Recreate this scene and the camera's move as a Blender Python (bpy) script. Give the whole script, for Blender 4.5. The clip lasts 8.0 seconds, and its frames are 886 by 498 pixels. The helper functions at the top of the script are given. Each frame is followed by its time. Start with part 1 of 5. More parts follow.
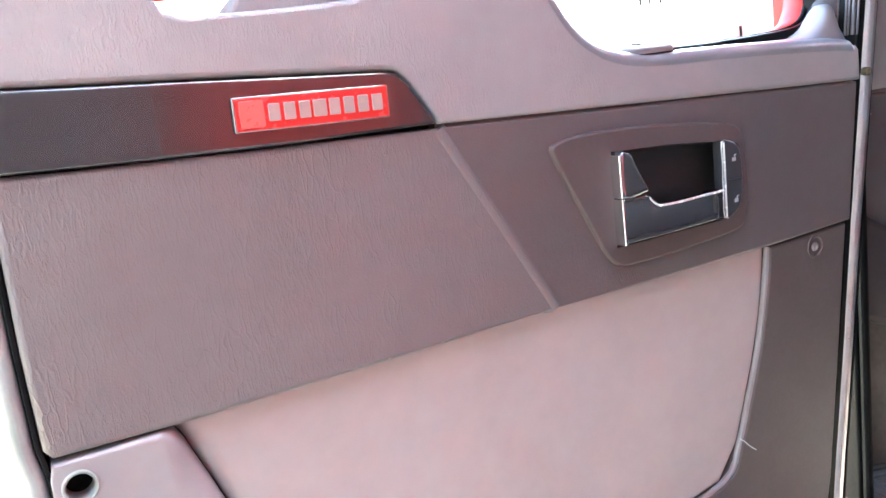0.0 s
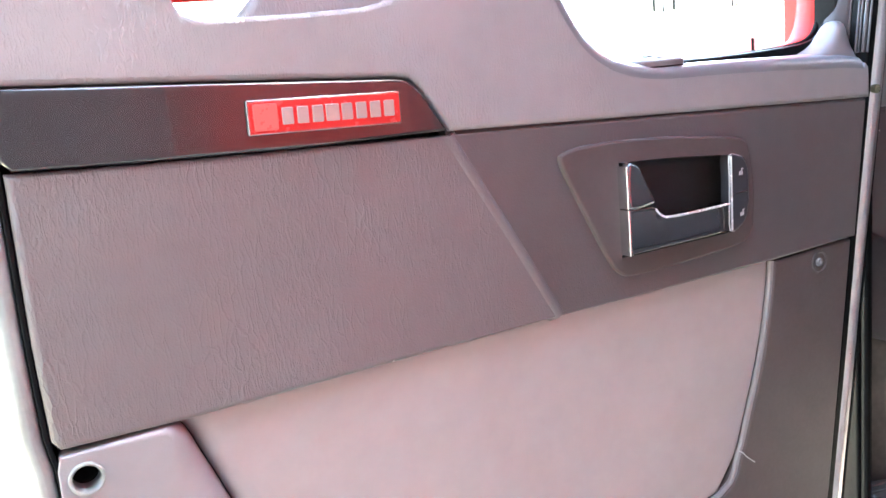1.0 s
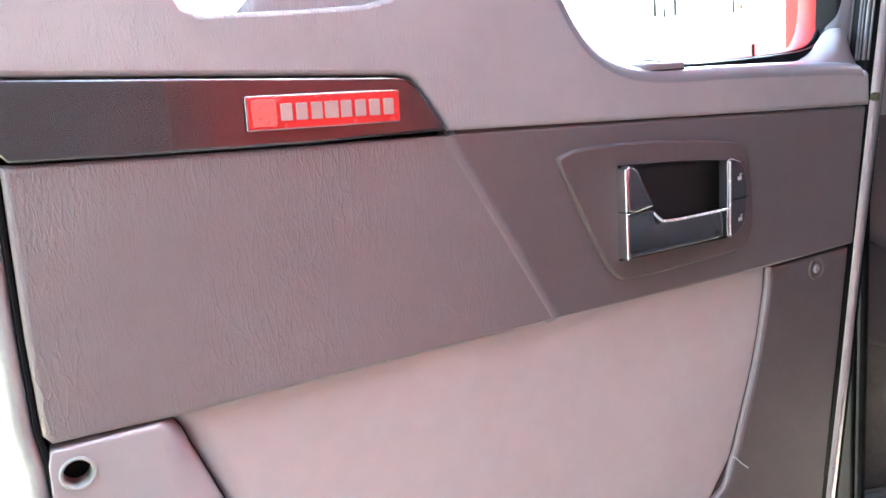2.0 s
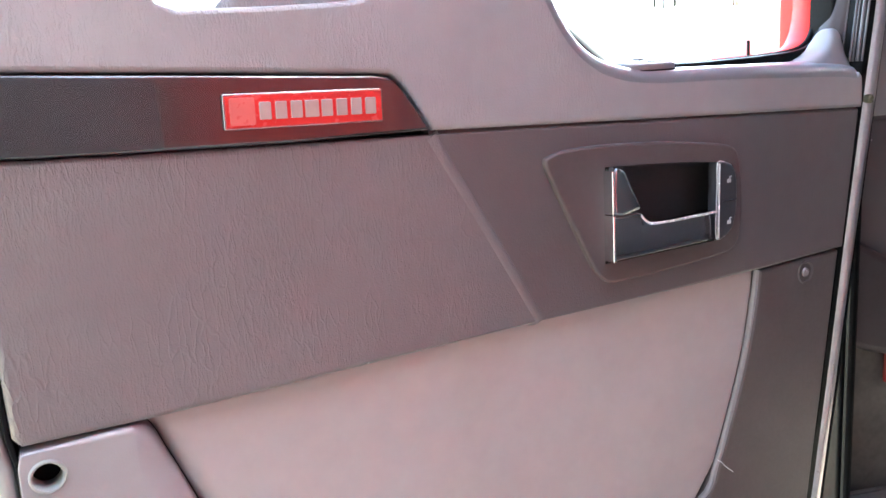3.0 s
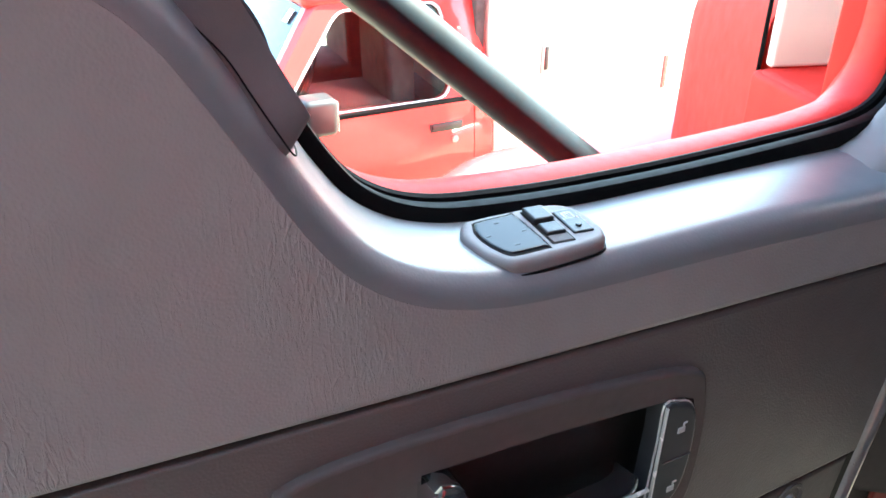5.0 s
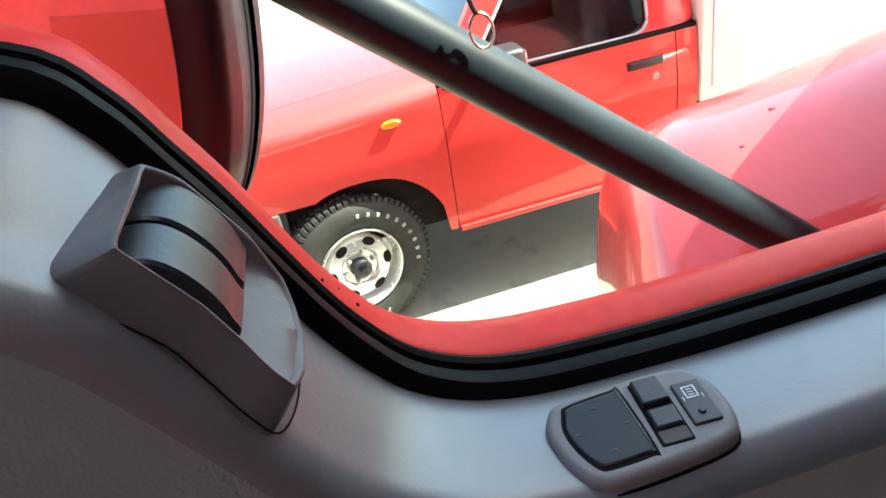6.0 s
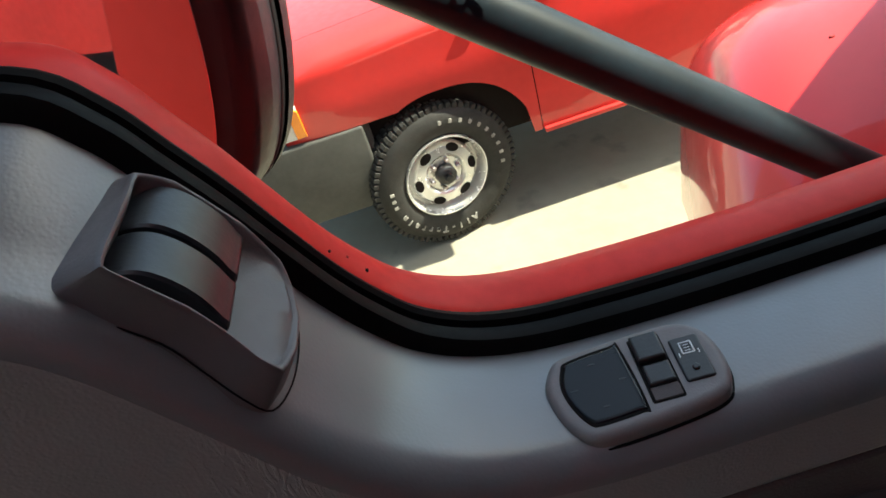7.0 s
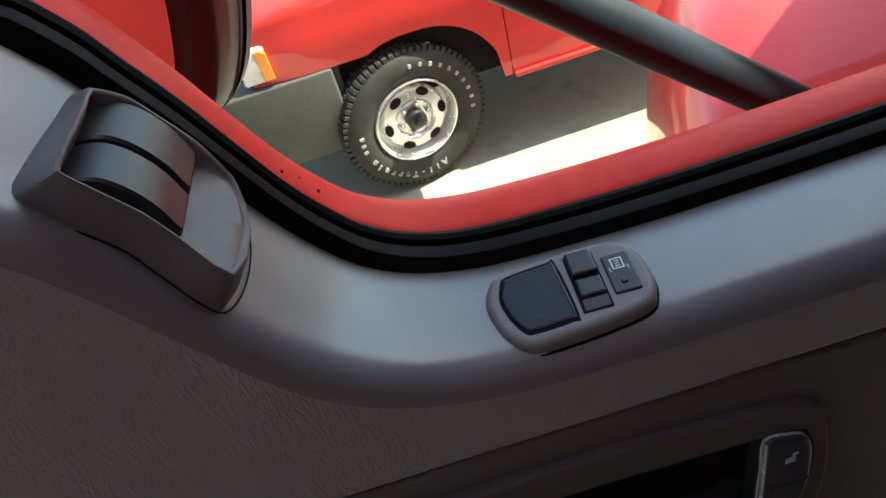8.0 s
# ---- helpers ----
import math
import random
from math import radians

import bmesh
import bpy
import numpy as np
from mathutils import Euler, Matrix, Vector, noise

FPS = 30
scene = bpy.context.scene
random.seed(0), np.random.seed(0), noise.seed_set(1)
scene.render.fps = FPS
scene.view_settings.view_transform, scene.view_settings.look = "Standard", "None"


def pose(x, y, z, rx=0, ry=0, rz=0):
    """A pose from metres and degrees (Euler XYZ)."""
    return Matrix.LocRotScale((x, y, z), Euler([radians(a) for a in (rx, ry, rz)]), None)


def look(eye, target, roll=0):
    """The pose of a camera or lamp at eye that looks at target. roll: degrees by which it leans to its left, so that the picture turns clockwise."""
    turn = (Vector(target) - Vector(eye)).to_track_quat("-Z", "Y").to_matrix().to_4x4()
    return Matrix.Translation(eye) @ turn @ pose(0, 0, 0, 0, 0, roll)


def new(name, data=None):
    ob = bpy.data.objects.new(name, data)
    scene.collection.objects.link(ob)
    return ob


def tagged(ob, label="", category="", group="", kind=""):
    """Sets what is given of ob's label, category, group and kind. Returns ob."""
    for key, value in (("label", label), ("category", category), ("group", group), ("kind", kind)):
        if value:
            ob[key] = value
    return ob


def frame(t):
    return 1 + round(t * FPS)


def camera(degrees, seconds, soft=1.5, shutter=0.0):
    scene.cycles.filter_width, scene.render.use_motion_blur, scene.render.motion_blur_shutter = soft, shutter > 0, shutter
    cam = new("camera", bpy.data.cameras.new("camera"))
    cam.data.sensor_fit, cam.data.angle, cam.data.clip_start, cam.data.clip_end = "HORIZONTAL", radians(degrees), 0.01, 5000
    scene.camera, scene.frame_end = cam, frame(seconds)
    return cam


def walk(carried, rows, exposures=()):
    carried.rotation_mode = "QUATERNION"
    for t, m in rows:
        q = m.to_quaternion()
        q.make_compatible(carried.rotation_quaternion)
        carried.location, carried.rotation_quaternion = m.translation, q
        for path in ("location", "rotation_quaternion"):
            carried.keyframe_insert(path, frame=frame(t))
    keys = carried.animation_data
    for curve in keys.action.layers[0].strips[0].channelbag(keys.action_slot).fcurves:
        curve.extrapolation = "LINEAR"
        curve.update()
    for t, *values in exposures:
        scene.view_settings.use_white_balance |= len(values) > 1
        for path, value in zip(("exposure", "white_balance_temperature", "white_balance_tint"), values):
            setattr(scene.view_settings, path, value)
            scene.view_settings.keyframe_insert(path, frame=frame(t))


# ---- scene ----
cam = camera(57.0, 8.0, soft=1.6)
PATH = [
    (0, (-0.393, -0.711, 1.969), (0.531, 1.014, 1.559), -7.9),
    (0.5, (-0.396, -0.718, 1.978), (0.534, 1.004, 1.564), -6.5),
    (1, (-0.397, -0.719, 1.976), (0.514, 1.014, 1.569), -6.3),
    (2.5, (-0.394, -0.716, 1.974), (0.53, 1.009, 1.559), -4.7),
    (3, (-0.376, -0.71, 1.984), (0.546, 1.011, 1.549), -4.4),
    (3.3, (-0.335, -0.67, 2.006), (0.596, 1.047, 1.574), -4.2),
    (3.5, (-0.299, -0.615, 2.032), (0.665, 1.063, 1.529), -3.5),
    (3.8, (-0.235, -0.566, 2.036), (0.781, 1.058, 1.458), -3.9),
    (4, (-0.187, -0.511, 2.062), (0.876, 1.052, 1.409), -2.9),
    (4.2, (-0.134, -0.46, 2.097), (0.945, 1.072, 1.399), -1.7),
    (4.5, (-0.038, -0.4, 2.151), (0.967, 1.117, 1.321), 0.4),
    (4.8, (0.023, -0.333, 2.158), (0.953, 1.2, 1.273), 0.9),
    (5, (0.058, -0.299, 2.173), (0.92, 1.244, 1.237), 1.0),
    (5.2, (0.086, -0.263, 2.18), (0.853, 1.307, 1.206), 0.5),
    (6.3, (0.203, -0.199, 2.249), (0.417, 1.46, 1.152), -13.7),
    (6.5, (0.215, -0.196, 2.253), (0.367, 1.447, 1.123), -15.1),
    (7, (0.227, -0.211, 2.259), (0.269, 1.376, 1.043), -18.0),
    (7.5, (0.236, -0.231, 2.255), (0.341, 1.259, 0.925), -16.6),
    (8, (0.234, -0.239, 2.26), (0.299, 1.257, 0.934), -17.1),
]
walk(cam, [(t, look(eye, target, roll)) for t, eye, target, roll in PATH],
     exposures=[(0, 5.65, 6500, -2), (2.5, 5.45, 6550, -2), (4.0, 5.06, 6750, -1), (4.6, 4.93, 6700, -5), (5.2, 3.65, 6500, -11), (6.3, 2.45, 7100, -9), (7.0, 1.75, 7300, -6), (7.5, 1.7, 7300, -5), (8.0, 2.1, 7150, -5)])


# ---------------------------------------------------------------- light
SUN_AZ, SUN_EL = 93.0, 50.7          # degrees: from +x, a little from -y
world = bpy.data.worlds.new("sky")
scene.world = world
world.use_nodes = True
wn = world.node_tree.nodes
wl = world.node_tree.links
sky = wn.new("ShaderNodeTexSky")
sky.sky_type = "NISHITA"
sky.sun_disc = False
sky.sun_elevation = radians(SUN_EL)
sky.sun_rotation = radians(SUN_AZ)
sky.dust_density = 1.6
wl.new(sky.outputs[0], wn["Background"].inputs[0])
wn["Background"].inputs[1].default_value = 0.13
sun_data = bpy.data.lights.new("sun", "SUN")
sun_data.energy = 5.0
sun_data.angle = radians(0.6)
sun_data.color = (1.0, 0.95, 0.87)
sun = new("sun", sun_data)
sun.matrix_world = look((math.sin(radians(SUN_AZ)) * math.cos(radians(SUN_EL)) * 20, math.cos(radians(SUN_AZ)) * math.cos(radians(SUN_EL)) * 20, math.sin(radians(SUN_EL)) * 20), (0, 0, 0))


# ---------------------------------------------------------------- materials
def mat(name, color, rough=0.5, metal=0.0, coat=0.0, var=0.12, scale=18.0, bump=0.0, bump_scale=300.0, color2=None, spec=0.5, rough_var=0.1):
    """Principled material with two scales of variation and fine relief."""
    m = bpy.data.materials.new(name)
    m.use_nodes = True
    nt = m.node_tree
    b = nt.nodes["Principled BSDF"]
    b.inputs["Metallic"].default_value = metal
    b.inputs["Specular IOR Level"].default_value = spec
    b.inputs["Coat Weight"].default_value = coat
    b.inputs["Coat Roughness"].default_value = 0.03
    co = nt.nodes.new("ShaderNodeTexCoord")
    n1 = nt.nodes.new("ShaderNodeTexNoise")
    n1.inputs["Scale"].default_value = scale
    n1.inputs["Detail"].default_value = 5
    n2 = nt.nodes.new("ShaderNodeTexNoise")
    n2.inputs["Scale"].default_value = scale * 9
    n2.inputs["Detail"].default_value = 3
    mixf = nt.nodes.new("ShaderNodeMath")
    mixf.operation = "MULTIPLY_ADD"
    mixf.inputs[1].default_value = 0.35
    ramp = nt.nodes.new("ShaderNodeMapRange")
    ramp.inputs["From Min"].default_value = 0.45
    ramp.inputs["From Max"].default_value = 0.9
    mix = nt.nodes.new("ShaderNodeMix")
    mix.data_type = "RGBA"
    c2 = color2 or tuple(max(0.0, c * (1 - 2 * var)) for c in color)
    c1 = color if color2 else tuple(min(1.0, c * (1 + var * 0.6)) for c in color)
    mix.inputs[6].default_value = (*c1, 1)
    mix.inputs[7].default_value = (*c2, 1)
    for n in (n1, n2):
        nt.links.new(co.outputs["Object"], n.inputs["Vector"])
    nt.links.new(n2.outputs["Fac"], mixf.inputs[0])
    nt.links.new(n1.outputs["Fac"], mixf.inputs[2])
    nt.links.new(mixf.outputs[0], ramp.inputs["Value"])
    nt.links.new(ramp.outputs[0], mix.inputs[0])
    nt.links.new(mix.outputs[2], b.inputs["Base Color"])
    rr = nt.nodes.new("ShaderNodeMapRange")
    rr.inputs["To Min"].default_value = max(0.02, rough - rough_var)
    rr.inputs["To Max"].default_value = min(1.0, rough + rough_var)
    nt.links.new(n2.outputs["Fac"], rr.inputs["Value"])
    nt.links.new(rr.outputs[0], b.inputs["Roughness"])
    if bump:
        n3 = nt.nodes.new("ShaderNodeTexNoise")
        n3.inputs["Scale"].default_value = bump_scale
        n3.inputs["Detail"].default_value = 4
        nt.links.new(co.outputs["Object"], n3.inputs["Vector"])
        bp = nt.nodes.new("ShaderNodeBump")
        bp.inputs["Strength"].default_value = bump
        bp.inputs["Distance"].default_value = 0.002
        nt.links.new(n3.outputs["Fac"], bp.inputs["Height"])
        nt.links.new(bp.outputs[0], b.inputs["Normal"])
    return m


def vinyl(name, color, rough=0.55, crease=0.5, spec=0.4, fine=(230, 80, 70), web=0.0, pebble=0.42, smooth_from=(0.18, 0.30)):
    """Grained vinyl: pebble grain, soft stretch creases in patches, faint grime."""
    m = mat(name, color, rough, var=0.07, scale=5.0, spec=spec, rough_var=0.06)
    nt = m.node_tree
    b = nt.nodes["Principled BSDF"]
    co = next(n for n in nt.nodes if n.type == "TEX_COORD")
    grain = nt.nodes.new("ShaderNodeTexVoronoi")
    grain.feature = "SMOOTH_F1"
    grain.inputs["Scale"].default_value = 620
    mp = nt.nodes.new("ShaderNodeMapping")
    mp.inputs["Scale"].default_value = fine
    mp.inputs["Rotation"].default_value = (0, radians(-14), 0)
    fold = nt.nodes.new("ShaderNodeTexNoise")
    fold.inputs["Scale"].default_value = 1.0
    fold.inputs["Detail"].default_value = 3
    fold.inputs["Distortion"].default_value = 1.1
    ridge = nt.nodes.new("ShaderNodeMapRange")
    ridge.inputs["From Min"].default_value = 0.45
    ridge.inputs["From Max"].default_value = 0.62
    ridge.interpolation_type = "SMOOTHSTEP"
    patch = nt.nodes.new("ShaderNodeTexNoise")
    patch.inputs["Scale"].default_value = 7.0
    prange = nt.nodes.new("ShaderNodeMapRange")
    prange.inputs["From Min"].default_value = 0.40
    prange.inputs["From Max"].default_value = 0.7
    mul = nt.nodes.new("ShaderNodeMath")
    mul.operation = "MULTIPLY"
    L = nt.links.new
    L(co.outputs["Object"], grain.inputs["Vector"])
    L(co.outputs["Object"], mp.inputs["Vector"])
    L(mp.outputs[0], fold.inputs["Vector"])
    L(co.outputs["Object"], patch.inputs["Vector"])
    L(fold.outputs["Fac"], ridge.inputs["Value"])
    L(patch.outputs["Fac"], prange.inputs["Value"])
    L(ridge.outputs[0], mul.inputs[0])
    sep = nt.nodes.new("ShaderNodeSeparateXYZ")
    fade = nt.nodes.new("ShaderNodeMapRange")
    fade.inputs["From Min"].default_value = smooth_from[1]
    fade.inputs["From Max"].default_value = smooth_from[0]
    mul2 = nt.nodes.new("ShaderNodeMath")
    mul2.operation = "MULTIPLY"
    L(co.outputs["Object"], sep.inputs[0])
    L(sep.outputs["X"], fade.inputs["Value"])
    L(prange.outputs[0], mul2.inputs[0])
    L(fade.outputs[0], mul2.inputs[1])
    L(mul2.outputs[0], mul.inputs[1])
    lint = nt.nodes.new("ShaderNodeTexVoronoi")
    lint.inputs["Scale"].default_value = 24
    near = nt.nodes.new("ShaderNodeMath")
    near.operation = "LESS_THAN"
    near.inputs[1].default_value = 0.028
    rare = nt.nodes.new("ShaderNodeSeparateColor")
    pick = nt.nodes.new("ShaderNodeMath")
    pick.operation = "GREATER_THAN"
    pick.inputs[1].default_value = 0.86
    both = nt.nodes.new("ShaderNodeMath")
    both.operation = "MULTIPLY"
    speck = nt.nodes.new("ShaderNodeMix")
    speck.data_type = "RGBA"
    speck.inputs[7].default_value = (0.6, 0.57, 0.55, 1)
    old = b.inputs["Base Color"].links[0].from_socket
    L(co.outputs["Object"], lint.inputs["Vector"])
    L(lint.outputs["Distance"], near.inputs[0])
    L(lint.outputs["Color"], rare.inputs[0])
    L(rare.outputs[0], pick.inputs[0])
    L(near.outputs[0], both.inputs[0])
    L(pick.outputs[0], both.inputs[1])
    L(both.outputs[0], speck.inputs[0])
    L(old, speck.inputs[6])
    L(speck.outputs[2], b.inputs["Base Color"])
    b1 = nt.nodes.new("ShaderNodeBump")
    b1.inputs["Strength"].default_value = crease
    b1.inputs["Distance"].default_value = 0.0022
    wm = nt.nodes.new("ShaderNodeMapping")
    wm.inputs["Scale"].default_value = (135, 60, 24)
    wm.inputs["Rotation"].default_value = (0, radians(-34), 0)
    wn1 = nt.nodes.new("ShaderNodeTexNoise")
    wn1.inputs["Scale"].default_value = 45
    wadd = nt.nodes.new("ShaderNodeMixRGB")
    wadd.blend_type = "ADD"
    wadd.inputs[0].default_value = 1.5
    wv = nt.nodes.new("ShaderNodeTexVoronoi")
    wv.feature = "DISTANCE_TO_EDGE"
    wv.inputs["Scale"].default_value = 1.0
    wr_ = nt.nodes.new("ShaderNodeMapRange")
    wr_.inputs["From Min"].default_value = 0.0
    wr_.inputs["From Max"].default_value = 0.11
    wr_.interpolation_type = "SMOOTHSTEP"
    wr_.inputs["To Min"].default_value = web
    wr_.inputs["To Max"].default_value = 0.0
    wp2 = nt.nodes.new("ShaderNodeTexNoise")
    wp2.inputs["Scale"].default_value = 11.0
    wpr = nt.nodes.new("ShaderNodeMapRange")
    wpr.inputs["From Min"].default_value = 0.46
    wpr.inputs["From Max"].default_value = 0.62
    wmul = nt.nodes.new("ShaderNodeMath")
    wmul.operation = "MULTIPLY"
    wmul2 = nt.nodes.new("ShaderNodeMath")
    wmul2.operation = "MULTIPLY"
    wsum = nt.nodes.new("ShaderNodeMath")
    wsum.operation = "ADD"
    L(co.outputs["Object"], wm.inputs["Vector"])
    L(co.outputs["Object"], wn1.inputs["Vector"])
    L(co.outputs["Object"], wp2.inputs["Vector"])
    L(wm.outputs[0], wadd.inputs[1])
    L(wn1.outputs["Color"], wadd.inputs[2])
    L(wadd.outputs[0], wv.inputs["Vector"])
    L(wv.outputs["Distance"], wr_.inputs["Value"])
    L(wp2.outputs["Fac"], wpr.inputs["Value"])
    L(wr_.outputs[0], wmul.inputs[0])
    L(wpr.outputs[0], wmul.inputs[1])
    L(wmul.outputs[0], wmul2.inputs[0])
    L(fade.outputs[0], wmul2.inputs[1])
    L(wmul2.outputs[0], wsum.inputs[0])
    L(mul.outputs[0], wsum.inputs[1])
    b2 = nt.nodes.new("ShaderNodeBump")
    b2.inputs["Strength"].default_value = pebble
    b2.inputs["Distance"].default_value = 0.0006
    L(wsum.outputs[0], b1.inputs["Height"])
    L(grain.outputs["Distance"], b2.inputs["Height"])
    L(b1.outputs[0], b2.inputs["Normal"])
    L(b2.outputs[0], b.inputs["Normal"])
    return m


def burl(name):
    """Lacquered dark wood-look trim."""
    m = mat(name, (0.030, 0.022, 0.023), 0.25, coat=0.8, color2=(0.019, 0.014, 0.015), scale=5.0, rough_var=0.03)
    return m


def clear_glass(name, tint=(0.9, 0.95, 0.95)):
    m = bpy.data.materials.new(name)
    m.use_nodes = True
    nt = m.node_tree
    b = nt.nodes["Principled BSDF"]
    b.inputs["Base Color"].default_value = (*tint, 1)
    b.inputs["Roughness"].default_value = 0.02
    b.inputs["Transmission Weight"].default_value = 1.0
    b.inputs["IOR"].default_value = 1.45
    return m


VINYL_LIGHT = vinyl("taupe_vinyl", (0.26, 0.238, 0.247), 0.40, 0.42, 0.6, (310, 110, 72))
# same vinyl as the trim; base darkened and blued for the sky's sheen
VINYL_SKY_TINT = vinyl("taupe_vinyl_sky_tint", (0.155, 0.155, 0.168), 0.33, 0.0, 1.0, pebble=0.13)
VINYL_ARM = vinyl("taupe_vinyl_arm", (0.26, 0.238, 0.247), 0.42, 0.0, 0.6, pebble=0.2)
# same vinyl as the trim; base dimmed to offset strong light on the horn
VINYL_DIMMED = vinyl("taupe_vinyl_dimmed", (0.19, 0.166, 0.168), 0.5, 0.0, 0.35, pebble=0.15)
# umber base lifted above the taut copy for light falling from the left
VINYL_DARK_LIFTED = vinyl("umber_vinyl_lifted", (0.140, 0.120, 0.121), 0.42, 0.34, 0.6, (250, 80, 62), 0.7, smooth_from=(-0.06, 0.09))
VINYL_SMOOTH = vinyl("umber_vinyl_taut", (0.096, 0.080, 0.081), 0.42, 0.12, 0.6)
PLASTIC_TAUPE = mat("taupe_plastic", (0.2, 0.175, 0.178), 0.5, var=0.06, bump=0.12, bump_scale=900)
PLASTIC_UMBER = mat("umber_plastic", (0.085, 0.066, 0.065), 0.5, spec=0.25, var=0.06, bump=0.12, bump_scale=900)
PILLAR_RIB = mat("rib_rubber", (0.06, 0.050, 0.056), 0.38, var=0.08, spec=0.5)
PILLAR_DARK = mat("pillar_plastic", (0.05, 0.040, 0.043), 0.55, spec=0.25, var=0.06, bump=0.1, bump_scale=900)
POD_GREY = mat("pod_plastic", (0.13, 0.115, 0.12), 0.45, var=0.06, bump=0.1, bump_scale=900)
CLOTH = mat("pocket_cloth", (0.36, 0.31, 0.305), 0.85, var=0.05, scale=6, bump=0.25, bump_scale=1500, spec=0.2)
BURL = burl("dark_lacquer")
BLACK = mat("black_plastic", (0.018, 0.018, 0.021), 0.35, var=0.1, bump=0.08, bump_scale=700)
SATIN = mat("satin_black", (0.018, 0.02, 0.025), 0.36, var=0.1, bump=0.05, bump_scale=500)
RUBBER = mat("black_rubber", (0.006, 0.006, 0.0065), 0.5, spec=0.06, var=0.2, bump=0.1, bump_scale=200)
CHROME = mat("chrome", (0.75, 0.75, 0.77), 0.1, metal=1.0, var=0.05, rough_var=0.04)
SMOKED = mat("smoked_chrome", (0.32, 0.325, 0.34), 0.1, metal=0.95, var=0.05, rough_var=0.04)
SEAL_GREY = mat("grey_seal", (0.26, 0.265, 0.255), 0.5, var=0.1, scale=20, bump=0.06, bump_scale=300)
ALU = mat("aluminium", (0.46, 0.42, 0.43), 0.32, metal=0.85, var=0.1, scale=30, bump=0.05, bump_scale=120)
RED = mat("red_paint", (0.6, 0.042, 0.04), 0.34, coat=0.25, var=0.06, scale=3.0)
RED_GLOSS = mat("glossy_red_paint", (0.62, 0.032, 0.03), 0.5, coat=1.0, var=0.06, scale=3.0, spec=0.4)
# truck red with its base raised to offset weak fill light in shade
RED_MIRROR = mat("brightened_waxed_red", (0.74, 0.040, 0.042), 0.4, coat=1.0, var=0.05, scale=3.0, spec=0.5)
# truck red raised again, as skylight alone leaves the lip dim
RED_LIP = mat("brightened_lip_red", (0.78, 0.030, 0.027), 0.5, coat=0.05, var=0.1, scale=14.0, spec=0.18)
RED_SKIN = mat("door_red_paint", (0.6, 0.03, 0.026), 0.6, coat=0.0, var=0.05, scale=3.0, spec=0.1)
# blue in the base offsets red bounce and suggests the sky's sheen
ARM_BLACK = mat("worn_black_blue_tint", (0.011, 0.018, 0.026), 0.42, var=0.25, scale=16, spec=0.26, rough_var=0.06)
GLOSS_BLACK = mat("gloss_black", (0.010, 0.010, 0.013), 0.2, var=0.1, spec=0.3, rough_var=0.04)
CHROME_WORN = mat("worn_chrome", (0.7, 0.69, 0.67), 0.22, metal=0.85, var=0.2, scale=16, rough_var=0.1)
RED_OLD = mat("faded_red_paint", (0.58, 0.03, 0.026), 0.5, coat=0.0, var=0.1, scale=6.0, spec=0.3)
RED_DARK = mat("dark_red_paint", (0.22, 0.016, 0.016), 0.5, var=0.1)
RED_BADGE = mat("red_enamel", (0.50, 0.026, 0.026), 0.25, coat=0.5, var=0.04)
PALE_RED = mat("pale_red_enamel", (0.5, 0.10, 0.09), 0.3, coat=0.4, var=0.05)
SILVER = mat("silver_enamel", (0.36, 0.30, 0.285), 0.35, metal=0.3, var=0.06)
GREY_INK = mat("grey_ink", (0.45, 0.45, 0.47), 0.5, var=0.03)
WORN_INK = mat("worn_ink", (0.34, 0.33, 0.31), 0.7, var=0.3, scale=30)
WHITE_INK = mat("white_ink", (0.8, 0.8, 0.8), 0.5, var=0.03)
CONCRETE = mat("concrete", (0.288, 0.268, 0.214), 0.85, color2=(0.228, 0.212, 0.168), scale=1.4, bump=0.5, bump_scale=40, spec=0.3)
cn = CONCRETE.node_tree
blot = cn.nodes.new("ShaderNodeTexNoise")
blot.inputs["Scale"].default_value = 4.5
blot.inputs["Detail"].default_value = 6
spot = cn.nodes.new("ShaderNodeMapRange")
spot.inputs["From Min"].default_value = 0.60
spot.inputs["From Max"].default_value = 0.70
spot.inputs["To Max"].default_value = 0.55
stain = cn.nodes.new("ShaderNodeMix")
stain.data_type = "RGBA"
stain.inputs[7].default_value = (0.13, 0.12, 0.10, 1)
cb = cn.nodes["Principled BSDF"]
base_link = cb.inputs["Base Color"].links[0].from_socket
cn.links.new(next(n for n in cn.nodes if n.type == "TEX_COORD").outputs["Object"], blot.inputs["Vector"])
cn.links.new(blot.outputs["Fac"], spot.inputs["Value"])
cn.links.new(spot.outputs[0], stain.inputs[0])
cn.links.new(base_link, stain.inputs[6])
cn.links.new(stain.outputs[2], cb.inputs["Base Color"])
WHITE = mat("white_paint", (0.8, 0.79, 0.76), 0.5, var=0.04, scale=2)
TYRE = mat("tyre_rubber", (0.022, 0.021, 0.02), 0.75, var=0.25, scale=20, bump=0.2, bump_scale=120)
RIM = mat("rim_silver", (0.74, 0.74, 0.74), 0.26, metal=0.7, var=0.05, scale=5, rough_var=0.04)
LOCK_GREY = mat("lock_grey", (0.036, 0.036, 0.042), 0.35, var=0.05)
# near-black stands in for shade inside gaps and hollows; paint chips share it
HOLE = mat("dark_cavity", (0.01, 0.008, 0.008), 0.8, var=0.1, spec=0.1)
CUP_BLACK = mat("cup_black", (0.02, 0.018, 0.018), 0.45, var=0.08, bump=0.08, bump_scale=800)
GREY_PLASTIC = mat("grey_bumper", (0.055, 0.056, 0.052), 0.65, var=0.15, scale=6, bump=0.1)
